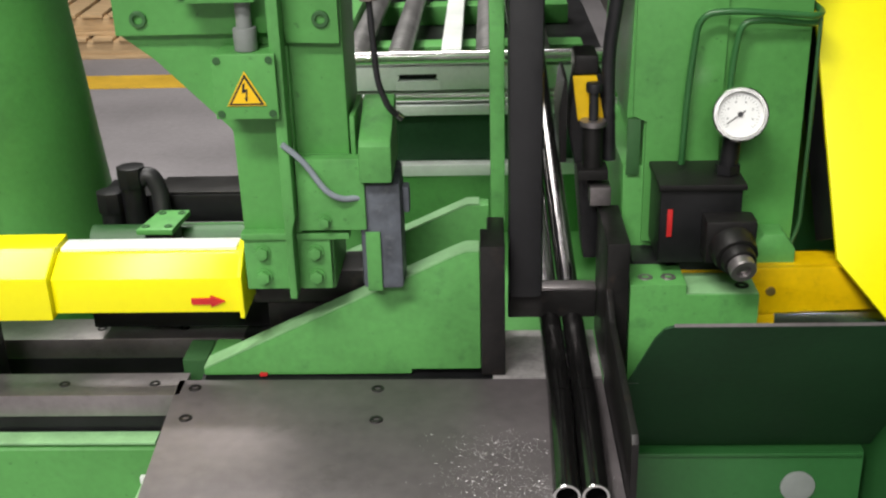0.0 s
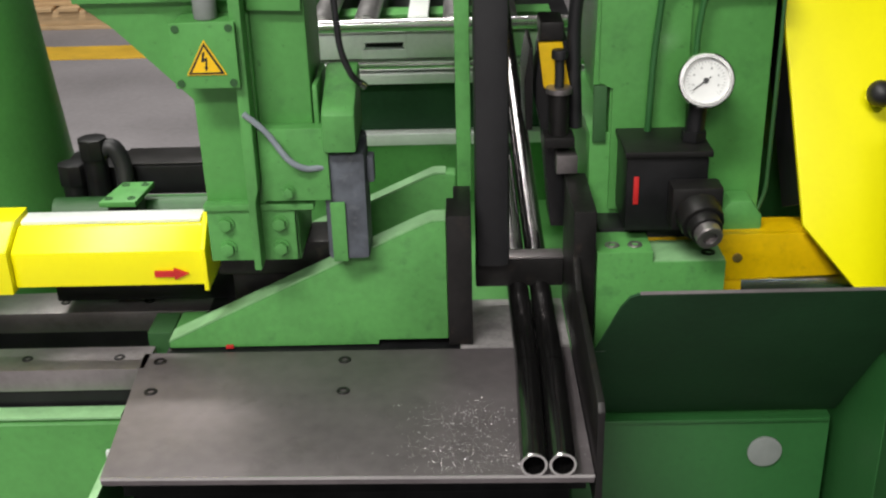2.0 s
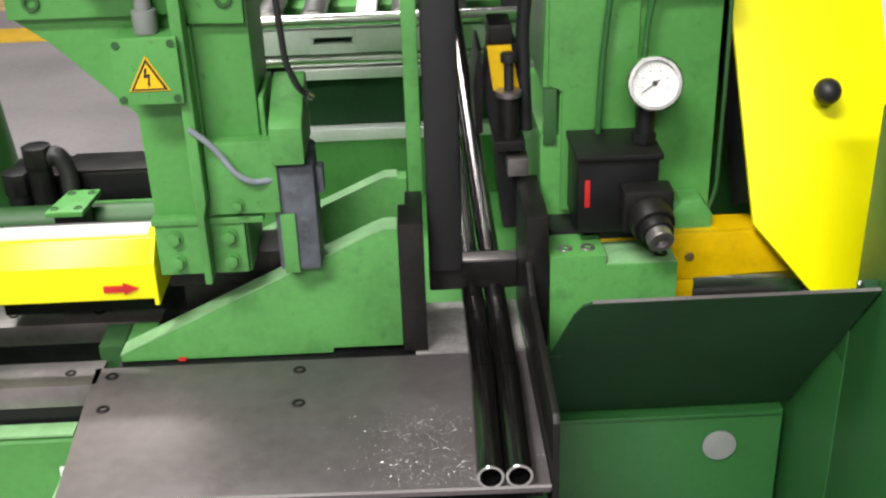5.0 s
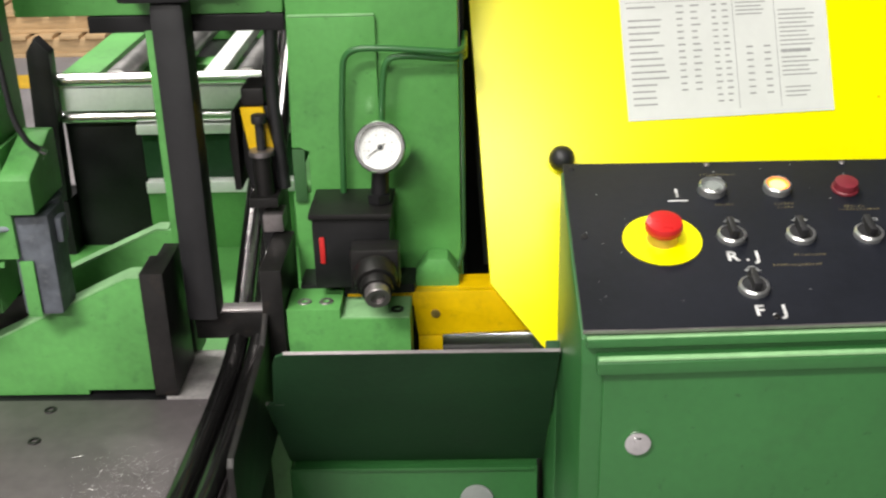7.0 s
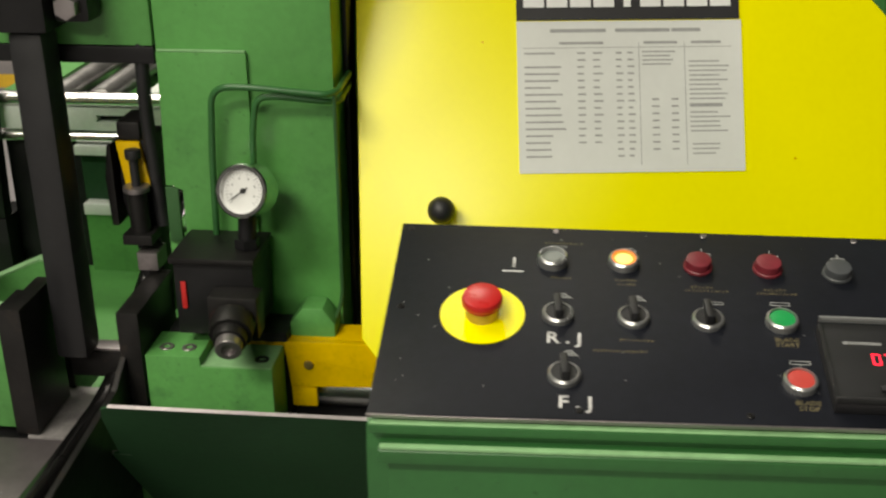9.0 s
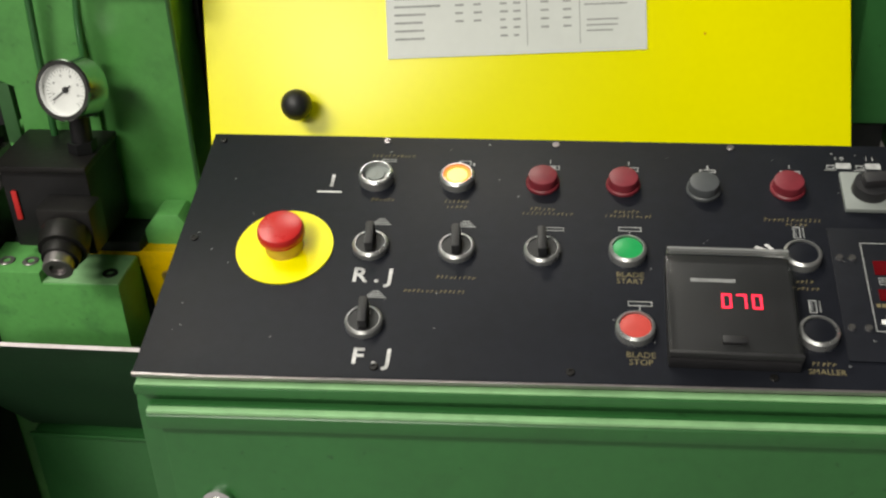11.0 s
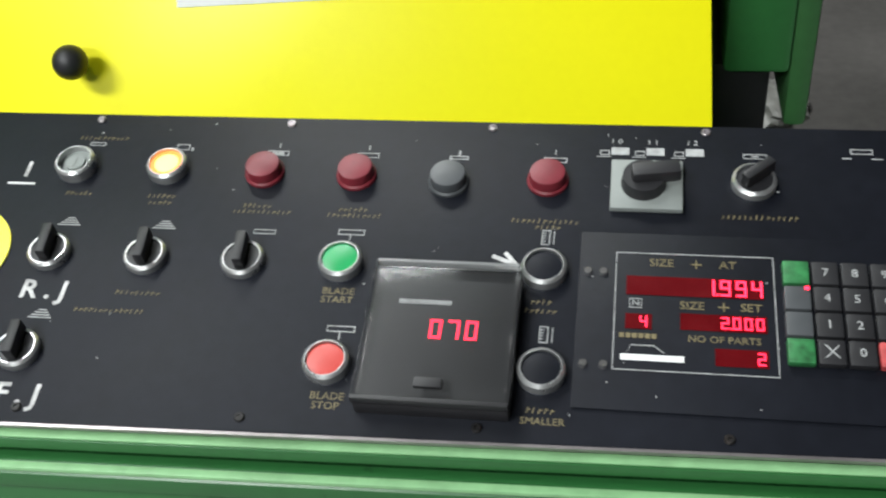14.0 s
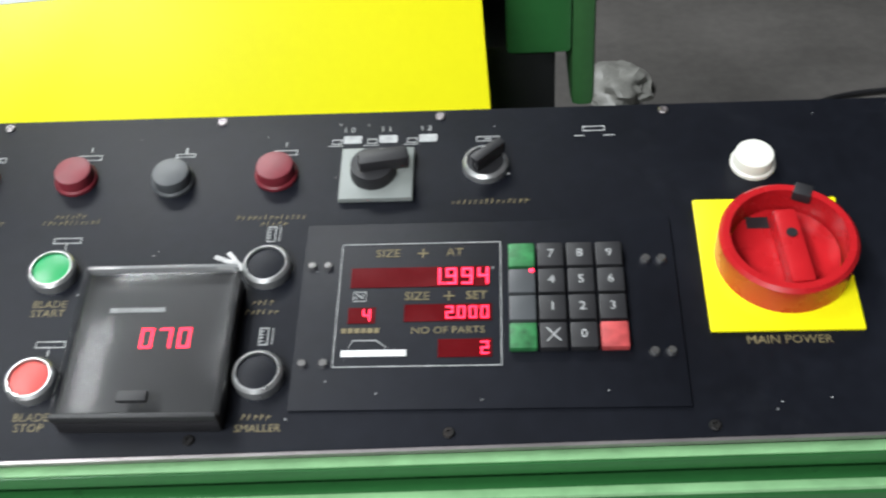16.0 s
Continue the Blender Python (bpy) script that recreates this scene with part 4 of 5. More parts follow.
part("cabinet", askew(prism(bm0(), [(0.908, 0.0), (0.908, 1.008), (0.912, 1.031), (1.143, 1.099), (1.143, 0.0)], "x", X0, X1, 0.003), 1.0), GREEN_DARK, con)
part("front_lip", askew(prism(bm0(), [(0.893, 1.006), (0.893, 1.017), (0.899, 1.021), (0.9075, 1.021), (0.9075, 1.006)], "x", X0 + 0.012, X1, 0.0015), 1.0), GREEN_DARK, con, "folded green lip above the door")
part("lip_edge", askew(box(bm0(), X0 + 0.013, X1, 0.8935, 0.899, 1.0185, 1.0215, 0.001), 1.0), GREEN_EDGE, con, "scuffed pale edge of the lip")
part("rain_strip", askew(box(bm0(), X0 + 0.003, X1, 0.903, 0.9115, 1.0265, 1.034, 0.0012), 1.0), GREEN_DARK, con)
part("strip_edge", askew(box(bm0(), X0 + 0.004, X1, 0.904, 0.9105, 1.0342, 1.0352, 0.0003), 1.0), GREEN_EDGE, con, "scuffed pale edge of the strip")
part("door", askew(box(bm0(), X0 + 0.018, X1 - 0.01, 0.901, 0.9075, 0.06, 1.003, 0.002), 1.0), GREEN_DARK, con, "green console door")
bm = bm0()
cyl(bm, (0.640, 0.9008, 0.935), (0.640, 0.897, 0.935), 0.0115, seg=28, b=0.001)
box(bm, 0.637, 0.643, 0.8955, 0.897, 0.929, 0.941, 0.0005)
part("door_lock", bm, CHROME, con, "round chromed door lock")


def front_v(u):
    return -0.004 + 0.026 * max(0.0, u - 0.64)


edge = [(X0 + 0.001, front_v(0.6)), (0.64, front_v(0.64)), (X1 - 0.001, front_v(X1 - 0.001))]
panel = part("control_panel", prism(bm0(), edge + [(X1 - 0.001, 0.2365), (X0 + 0.001, 0.2365)], "z", 0.0, 0.003, 0.001), BLACK, con, "scratched black control panel", m=PM)
rim = [(u, v - 0.0002) for u, v in edge]
part("panel_rim", prism(bm0(), rim + [(u, v - 0.0018) for u, v in rim[::-1]], "z", 0.0, 0.0032, 0.0), RAIL, con, "bare worn front edge", m=PM)


def at(u, v, h=0.003):
    return PM @ Matrix.Translation((u, v, h))


def panel_screw(u, v, mat):
    bm = bm0()
    ring(bm, (0, 0, 0), (0, 0, 0.0014), 0.0030, 0.0013, seg=16, ch=0.0006)
    cyl(bm, (0, 0, 0), (0, 0, 0.0007), 0.0014, seg=6)
    part("panel_screw", bm, mat, con, m=at(u, v))


for k in range(6):
    # Top row in brighter steel: the screws' glints are put into the colour.
    panel_screw(0.735 + 0.1345 * k, 0.2308, RAIL)
    panel_screw(0.756 + 0.1305 * k, 0.0085 + 0.0026 * k, BLACK_STEEL)
panel_screw(0.600, 0.228, BLACK_STEEL)
panel_screw(0.603, 0.12, BLACK_STEEL)


def bezel(parent, u, v, ro=0.0132, ri=0.0110, h=0.0075, mat=None):
    bm = bm0()
    ring(bm, (0, 0, 0), (0, 0, h), ro, ri, seg=32, ch=0.0016)
    return part("bezel", bm, mat or BEZEL, parent, "", at(u, v))


def push_button(u, v, mat, label):
    bm = bm0()
    cyl(bm, (0, 0, 0), (0, 0, 0.0062), 0.0108, seg=32, b=0.0012)
    b = part("push_button", bm, mat, con, label, at(u, v))
    bezel(b, u, v)
    return b


def lens_button(u, v, mat, label):
    bm = bm0()
    cyl(bm, (0, 0, 0), (0, 0, 0.0095), 0.0115, 0.0109, seg=32, b=0.0012)
    b = part("indicator_lens", bm, mat, con, label, at(u, v))
    c = bm0()
    ring(c, (0, 0, 0), (0, 0, 0.003), 0.0128, 0.0116, seg=32, ch=0.001)
    part("lens_collar", c, mat, b, "", at(u, v))
    return b


def selector(u, v, turn):
    bm = bm0()
    cyl(bm, (0, 0, 0), (0, 0, 0.005), 0.011, seg=28)
    box(bm, -0.0032, 0.0032, -0.009, 0.0135, 0.005, 0.0145, 0.0015)
    b = part("selector_switch", bm, RUBBER, con, "black rotary selector in a chrome ring", at(u, v) @ Matrix.Rotation(radians(turn), 4, "Z"))
    bezel(b, u, v, h=0.006)
    return b


# key switch, lamps and buttons of the upper row
bm = bm0()
cyl(bm, (0, 0, 0), (0, 0, 0.004), 0.0112, seg=28)
cyl(bm, (0, 0, 0.004), (0, 0, 0.0065), 0.0065, seg=20)
box(bm, -0.0008, 0.0008, -0.004, 0.004, 0.0066, 0.0070, 0)
key = part("key_switch", bm, GREY_PLASTIC, con, "key switch in a chrome ring", at(0.7325, 0.187))
bezel(key, 0.7325, 0.187, h=0.009)
lit = part("lit_lamp", cyl(bm0(), (0, 0, 0), (0, 0, 0.006), 0.0108, seg=32, b=0.001), LAMP_GLOW, con, "lit amber indicator lamp", at(0.7955, 0.188))
part("lens_rim", ring(bm0(), (0, 0, 0.0048), (0, 0, 0.0064), 0.0112, 0.0078, seg=32, ch=0.0005), AMBER_RIM, lit, "amber rim of the lit lens", at(0.7955, 0.188))
bezel(lit, 0.7955, 0.188, h=0.008)
for u in (0.861, 0.9215, 1.0425):
    lens_button(u, 0.1872, RED_DULL, "dull red indicator lens")
lens_button(0.981, 0.184, DARK_PLASTIC, "dark grey blank button")
for u, v in ((0.7382, 0.1162), (0.8015, 0.1162), (0.8635, 0.1162), (0.744, 0.0448)):
    selector(u, v, 4)
selector(1.166, 0.1895, -48)
push_button(0.9242, 0.1175, GREEN_BTN, "green start button in a chrome ring")
push_button(0.9288, 0.0475, RED_SOFT, "faded red stop button in a chrome ring")
push_button(1.0452, 0.118, BLACK, "black push button in a chrome ring")
push_button(1.0485, 0.0494, BLACK, "black push button in a chrome ring")

# emergency stop
es = part("emergency_stop_disc", cyl(bm0(), (0, 0, 0), (0, 0, 0.0012), 0.0362, seg=56), YELLOW, con, "yellow emergency stop disc", at(0.674, 0.1135))
part("stop_collar", cyl(bm0(), (0, 0, 0.0012), (0, 0, 0.0095), 0.0145, 0.013, seg=28), BRASS, es, "", at(0.674, 0.1135))
bm = bm0()
cyl(bm, (0, 0, 0.0095), (0, 0, 0.014), 0.013, 0.017, seg=36)
cyl(bm, (0, 0, 0.014), (0, 0, 0.023), 0.0178, 0.0168, seg=36, b=0.0035)
part("mushroom_head", bm, RED, es, "red mushroom push button", at(0.674, 0.1135))

# cam switch on a square plate
cs = part("switch_plate", box(bm0(), -0.0215, 0.0215, -0.0195, 0.0195, 0, 0.004, 0.001), GREY_PLASTIC, con, "grey square switch plate", at(1.1025, 0.184))
bm = bm0()
cyl(bm, (0, 0, 0.004), (0, 0, 0.012), 0.0135, 0.0125, seg=24)
box(bm, -0.0075, 0.022, -0.0055, 0.0055, 0.009, 0.019, 0.003)
part("cam_handle", bm, RUBBER, cs, "black cam switch handle", at(1.1005, 0.184) @ Matrix.Rotation(radians(8), 4, "Z"))

# counter under a clear cover
cb = part("counter_box", box(bm0(), 0.9495, 1.034, 0.018, 0.108, 0.003, 0.0145, 0.002), RUBBER, con, "black counter under a smoked clear cover", PM)
part("clear_cover", box(bm0(), 0.9520, 1.0315, 0.0205, 0.1065, 0.0155, 0.020, 0.001), COVER, cb, "smoked clear plastic cover", PM).visible_shadow = False
# Pale hinge strip paints the highlight along the cover's top edge.
part("hinge_highlight", box(bm0(), 0.9505, 1.033, 0.1082, 0.1105, 0.0148, 0.0205, 0.0008), COVER_HIGHLIGHT, cb, "", PM)
part("cover_lip", box(bm0(), 0.9495, 1.034, 0.0175, 0.0202, 0.0148, 0.021, 0.0008), RUBBER, cb, "", PM)
for x0, x1 in ((0.9495, 0.9518), (1.0317, 1.034)):
    part("cover_side", box(bm0(), x0, x1, 0.0205, 0.108, 0.0148, 0.021, 0.0007), COVER, cb, "", PM)
part("cover_latch", box(bm0(), 0.983, 0.9985, 0.0255, 0.0315, 0.0203, 0.0235, 0.001), RUBBER, cb, "", PM)
part("light_bar", box(bm0(), 0.966, 0.996, 0.0835, 0.0865, 0.0146, 0.0148, 0.0), ENGRAVE, cb, "", PM)

SEGS = {"0": "abcdef", "1": "bc", "2": "abged", "3": "abgcd", "4": "fgbc", "5": "afgcd", "7": "abc", "8": "abcdefg", "9": "abcdfg"}


def digits(text, u, v, h, size, parent, mat):
    """Seven-segment figures, right-aligned at u; a point follows a figure."""
    w, t = size * 0.54, size * 0.12
    x = u - w
    for k in range(len(text) - 1, -1, -1):
        ch, bm = text[k], bm0()
        if ch == ".":
            box(bm, x + w + size * 0.07, x + w + size * 0.17, v, v + t, h, h + 0.0002, 0)
            part("led_point", bm, mat, parent, "", PM)
            continue
        spot = {"a": (0, w, size - t, size), "g": (0, w, (size - t) / 2, (size + t) / 2), "d": (0, w, 0, t), "f": (0, t, size / 2, size), "b": (w - t, w, size / 2, size),
                "e": (0, t, 0, size / 2), "c": (w - t, w, 0, size / 2)}
        for s in SEGS[ch]:
            a, b, c, d = spot[s]
            box(bm, x + a + 0.0001, x + b - 0.0001, v + c + 0.0001, v + d - 0.0001, h, h + 0.0002, 0)
        part("led_digit", bm, mat, parent, "glowing red figure", PM)
        x -= size * 0.8


digits("070", 1.0125, 0.0610, 0.0147, 0.0125, cb, LED)

# size display and keypad on their own sub-plate
sub = part("display_plate", box(bm0(), 1.0655, 1.268, 0.029, 0.1475, 0.0034, 0.0046, 0.0004), BLACK, con, "black display plate", PM)
bm = bm0()
for a in ((1.0865, 1.1742, 0.0536, 0.0541), (1.0865, 1.1742, 0.1325, 0.133), (1.0862, 1.0867, 0.0541, 0.1325), (1.1738, 1.1743, 0.0541, 0.1325)):
    box(bm, a[0], a[1], a[2], a[3], 0.0048, 0.0051, 0)
part("display_frame", bm, ENGRAVE, sub, "thin white frame line", PM)
for a in ((1.0925, 1.168, 0.1035, 0.1165), (1.0925, 1.107, 0.0805, 0.0905), (1.1225, 1.169, 0.0812, 0.0920), (1.141, 1.169, 0.0590, 0.0700)):
    part("display_window", box(bm0(), a[0], a[1], a[2], a[3], 0.0047, 0.0050, 0), DARK_RED, sub, "dark red display window", PM)
digits("1.994", 1.1675, 0.1046, 0.0052, 0.0108, sub, LED)
digits("4", 1.1045, 0.0816, 0.0052, 0.0075, sub, LED)
digits("2.000", 1.1675, 0.0826, 0.0052, 0.0078, sub, LED)
digits("2", 1.1675, 0.0604, 0.0052, 0.0078, sub, LED)
bm = bm0()
box(bm, 1.0905, 1.1245, 0.0600, 0.0638, 0.0048, 0.0051, 0)
part("brand_bar", bm, WHITE, sub, "white bar", PM)
bm = bm0()
for p in (((1.0935, 0.0640), (1.096, 0.0695)), ((1.096, 0.0695), (1.1085, 0.0695)), ((1.1085, 0.0695), (1.114, 0.0650))):
    (a, b), (c, d) = p
    prism(bm, [(a, b), (c, d), (c, d + 0.0006), (a, b + 0.0006)], "z", 0.0048, 0.0050, 0)
part("outline_mark", bm, ENGRAVE, sub, "", PM)
bm = bm0()
for a in ((1.0945, 1.1015, 0.0945, 0.0949), (1.0945, 1.1015, 0.1005, 0.1009), (1.0945, 1.0949, 0.0949, 0.1005), (1.1011, 1.1015, 0.0949, 0.1005)):
    box(bm, a[0], a[1], a[2], a[3], 0.0048, 0.0050, 0)
part("small_frame", bm, ENGRAVE, sub, "", PM)
letters("N", 0.0055, at(1.098, 0.0977, 0.0049), ENGRAVE, sub, thick=0.0001)
letters("SIZE", 0.0075, at(1.112, 0.1262, 0.0048), PEN, sub, thick=0.0001)
letters("AT", 0.0075, at(1.149, 0.1262, 0.0048), PEN, sub, thick=0.0001)
letters("SIZE", 0.0075, at(1.129, 0.0973, 0.0048), PEN, sub, thick=0.0001)
letters("SET", 0.0075, at(1.161, 0.0973, 0.0048), PEN, sub, thick=0.0001)
letters("NO OF PARTS", 0.0062, at(1.146, 0.0755, 0.0048), PEN, sub, thick=0.0001)
for v in (0.126, 0.0972):
    bm = bm0()
    box(bm, 1.1285 if v > 0.1 else 1.1432, 1.1345 if v > 0.1 else 1.1492, v - 0.0004, v + 0.0004, 0.0048, 0.005, 0)
    c = 1.1315 if v > 0.1 else 1.1462
    box(bm, c - 0.0004, c + 0.0004, v - 0.003, v + 0.003, 0.0048, 0.0050, 0)
    part("plus_sign", bm, PEN, sub, "", PM)
bm = bm0()
for k in range(6):
    box(bm, 1.0895 + k * 0.0035, 1.0922 + k * 0.0035, 0.0745, 0.0775, 0.0048, 0.0050, 0)
tagged(part("small_print", bm, PEN, sub, "", PM), kind="stuff")
PAD = [("g", "7", "8", "9"), ("", "4", "5", "6"), ("", "1", "2", "3"), ("g", "x", "0", "r")]
for j, row in enumerate(PAD):
    for i, kk in enumerate(row):
        u, v = 1.1855 + i * 0.0157, 0.1205 - j * 0.0172
        mat = {"g": KEY_GREEN, "r": KEY_RED}.get(kk, DARK_PLASTIC if i == 0 else RUBBER)
        k1 = part("keypad_key", box(bm0(), u - 0.0071, u + 0.0071, v - 0.0078, v + 0.0078, 0.0047, 0.0095, 0.0012), mat, sub, "small square keypad key", PM)
        if kk.isdigit():
            letters(kk, 0.0075, at(u, v, 0.0097), ENGRAVE, k1, "key_figure", thick=0.0001)
        elif kk == "x":
            c = bm0()
            prism(c, [(u - 0.004, v - 0.004), (u - 0.003, v - 0.004), (u + 0.004, v + 0.004), (u + 0.003, v + 0.004)], "z", 0.0096, 0.0098, 0)
            prism(c, [(u - 0.004, v + 0.004), (u - 0.003, v + 0.004), (u + 0.004, v - 0.004), (u + 0.003, v - 0.004)], "z", 0.00985, 0.0100, 0)
            part("key_mark", c, ENGRAVE, k1, "", PM)
part("key_light", box(bm0(), 1.1895, 1.192, 0.1085, 0.1105, 0.0096, 0.0100, 0), LED, sub, "tiny lit red lamp", PM)
for u, v in ((1.0705, 0.1182), (1.0793, 0.1182), (1.0705, 0.056), (1.0815, 0.056), (1.2525, 0.119), (1.261, 0.119), (1.2525, 0.0605), (1.261, 0.0605)):
    part("plate_screw", cyl(bm0(), (u, v, 0.0046), (u, v, 0.0066), 0.0028, 0.0022, seg=12), STEEL, sub, "", PM)

# main switch
ms = part("main_switch_plate", box(bm0(), 1.282, 1.3605, 0.072, 0.159, 0.003, 0.0055, 0.001), YELLOW, con, "yellow main switch plate", PM)
bm = bm0()
ring(bm, (0, 0, 0.0055), (0, 0, 0.025), 0.0362, 0.0305, seg=48, ch=0.002)
cyl(bm, (0, 0, 0.0055), (0, 0, 0.010), 0.0292, seg=48)
part("switch_ring", bm, RED_SWITCH, ms, "red rotary main switch ring", at(1.3255, 0.118, 0))
part("switch_handle", box(bm0(), -0.0065, 0.0065, -0.028, 0.020, 0.010, 0.023, 0.003), RED_SWITCH, ms, "red switch handle", at(1.3275, 0.118, 0) @ Matrix.Rotation(radians(4), 4, "Z"))
part("ring_notch", box(bm0(), -0.005, 0.005, 0.0285, 0.0368, 0.019, 0.0256, 0.001), RUBBER, ms, "", at(1.3255, 0.118, 0) @ Matrix.Rotation(radians(-22), 4, "Z"))
part("padlock_hole", cyl(bm0(), (0, 0, 0.0232), (0, 0, 0.0236), 0.003, seg=14), RUBBER, ms, "", at(1.3275, 0.121, 0))
part("position_mark", box(bm0(), -0.006, 0.006, 0.016, 0.0235, 0.0102, 0.0106, 0), RUBBER, ms, "", at(1.314, 0.118, 0))
lens_button(1.3195, 0.1865, WHITE_BTN, "white indicator lens")

# engraved pictograms, pen notes and painted marks on the panel
eng = bm0()


def line(u0, u1, v0, v1):
    box(eng, u0, u1, v0, v1, 0.0031, 0.0033, 0)


def frame_mark(u, v, w, h, t=0.0006):
    line(u - w / 2, u + w / 2, v - h / 2, v - h / 2 + t)
    line(u - w / 2, u + w / 2, v + h / 2 - t, v + h / 2)
    line(u - w / 2, u - w / 2 + t, v - h / 2 + t, v + h / 2 - t)
    line(u + w / 2 - t, u + w / 2, v - h / 2 + t, v + h / 2 - t)


for u in (0.9242, 0.9305):
    frame_mark(u + 0.002, 0.1415 if u < 0.93 else 0.0715, 0.0165, 0.0042)
    line(u + 0.0015, u + 0.0021, 0.134 if u < 0.93 else 0.064, 0.1392 if u < 0.93 else 0.0692)
for u in (0.866, 0.926, 1.046):
    frame_mark(u, 0.2045, 0.0145, 0.0042)
    line(u - 0.0003, u + 0.0003, 0.2092, 0.213)
line(0.862, 0.870, 0.203, 0.2055)
frame_mark(0.985, 0.2045, 0.012, 0.003)
line(0.9845, 0.9858, 0.2062, 0.2105)
line(0.979, 0.9805, 0.2000, 0.2050)
for u in (1.0815, 1.103, 1.127):
    line(u - 0.001, u + 0.010, 0.2105, 0.2165)
    frame_mark(u - 0.005, 0.212, 0.006, 0.004)
    line(u - 0.010, u - 0.001, 0.2085, 0.2090)
letters("1 0", 0.0058, at(1.0835, 0.2215), ENGRAVE, con, thick=0.0001)
letters("1 1", 0.0058, at(1.106, 0.2215), ENGRAVE, con, thick=0.0001)
letters("1 2", 0.0058, at(1.130, 0.2215), ENGRAVE, con, thick=0.0001)
frame_mark(1.1675, 0.2115, 0.014, 0.004)
line(1.1655, 1.1695, 0.2110, 0.2120)
frame_mark(1.2305, 0.2175, 0.013, 0.004)
line(1.219, 1.2245, 0.2115, 0.2122)
line(1.236, 1.2425, 0.2115, 0.2122)
for u, v in ((0.7425, 0.139), (0.806, 0.139), (0.748, 0.0685)):
    for k in range(4):
        line(u - 0.0075 + k * 0.0016, u + 0.0075 - k * 0.0016, v + k * 0.0018, v + k * 0.0018 + 0.0008)
frame_mark(0.8715, 0.1395, 0.014, 0.0035)
for u, v in ((1.0455, 0.143), (1.049, 0.0745)):
    frame_mark(u - 0.001, v, 0.005, 0.011)
    for k in range(4):
        line(u - 0.003, u - 0.001, v - 0.003 + k * 0.002, v - 0.0025 + k * 0.002)
    line(u + 0.0035, u + 0.004, v - 0.005, v + 0.005)
frame_mark(0.7395, 0.2085, 0.011, 0.003)
frame_mark(0.800, 0.2075, 0.009, 0.005)
line(0.806, 0.8075, 0.2045, 0.2075)
tagged(part("engraving", eng, ENGRAVE, con, "small worn white engraved pictograms", PM), kind="stuff")

pen = bm0()
rng = random.Random(5)


def scrawl(u, v, n, step=0.0032, h=0.0036):
    """A line of handwriting too small to read: short slanting bars."""
    for k in range(n):
        a = u + (k - n / 2) * step
        t = h * rng.uniform(0.55, 1.0)
        prism(pen, [(a, v - h / 2), (a + 0.0006, v - h / 2), (a + 0.0014, v - h / 2 + t), (a + 0.0008, v - h / 2 + t)], "z", 0.0031, 0.0033, 0)
        if rng.random() < 0.6:
            prism(pen, [(a + 0.0008, v - h / 2 + t * 0.5), (a + 0.0024, v - h / 2 + t * 0.55), (a + 0.0024, v - h / 2 + t * 0.55 + 0.0006), (a + 0.0008, v - h / 2 + t * 0.5 + 0.0006)], "z", 0.00335, 0.0035, 0)


for a in ((0.743, 0.214, 11), (0.741, 0.1655, 6), (0.7975, 0.1655, 6), (0.798, 0.160, 5), (0.8625, 0.160, 6), (0.8665, 0.1555, 12), (0.9245, 0.1595, 6), (0.926, 0.155, 11), (1.0435, 0.1555, 13),
          (1.0455, 0.151, 5), (1.169, 0.1635, 14), (0.804, 0.090, 9), (0.790, 0.0765, 14), (1.0455, 0.0965, 4), (1.0455, 0.0905, 6), (1.050, 0.0265, 5)):
    scrawl(*a)
tagged(part("pen_notes", pen, PEN, con, "faded handwritten notes", PM), kind="stuff")
for body, u, v, size in (("BLADE", 0.926, 0.0975, 0.0066), ("START", 0.926, 0.0915, 0.0066), ("BLADE", 0.9325, 0.0275, 0.0066), ("STOP", 0.9325, 0.0215, 0.0066), ("SMALLER", 1.051, 0.020, 0.006), ("MAIN POWER", 1.3215, 0.0675, 0.007)):
    letters(body, size, at(u, v, 0.0031), PEN, con, "pen_writing", thick=0.0001)
for body, u, v, size in (("R . J", 0.7435, 0.0885, 0.0185), ("F . J", 0.753, 0.0165, 0.0185), ("1", 0.698, 0.184, 0.018)):
    letters(body, size, at(u, v, 0.0031), PAINT, con, "painted_letters", thick=0.0001, label="hand-painted white letters", bold=0.0004)
rng = random.Random(9)
fl = bm0()
for k in range(60):
    u, v, s = rng.uniform(0.60, 1.41), rng.uniform(0.02, 0.23), rng.uniform(0.0003, 0.0008)
    a = rng.uniform(0, 6.28)
    prism(fl, [(u + s * q * math.cos(a + t), v + s * q * math.sin(a + t)) for t, q in ((0, 1.8), (1.6, 0.6), (3.1, 1.2), (4.5, 0.5))], "z", 0.0050 if 1.06 < u < 1.27 else 0.0031, 0.0052 if 1.06 < u < 1.27 else 0.0033, 0)
tagged(part("dust_flecks", fl, ENGRAVE, con, "pale flecks and chips on the panel", PM), kind="stuff")
ar = bm0()
part("painted_line", box(bm0(), 0.688, 0.707, 0.1715, 0.1730, 0.0031, 0.0034, 0), WHITE, con, "hand-painted white line", PM)
prism(ar, [(1.0135, 0.1265), (1.0145, 0.1290), (1.030, 0.1225), (1.029, 0.1200)], "z", 0.0031, 0.0034, 0)
prism(ar, [(1.0205, 0.1295), (1.0225, 0.1310), (1.033, 0.1185), (1.030, 0.1175)], "z", 0.00345, 0.0037, 0)
prism(ar, [(1.016, 0.1185), (1.0165, 0.1205), (1.032, 0.1200), (1.032, 0.1175)], "z", 0.00375, 0.0040, 0)
part("painted_arrow", ar, PAINT, con, "hand-painted white arrow", PM)

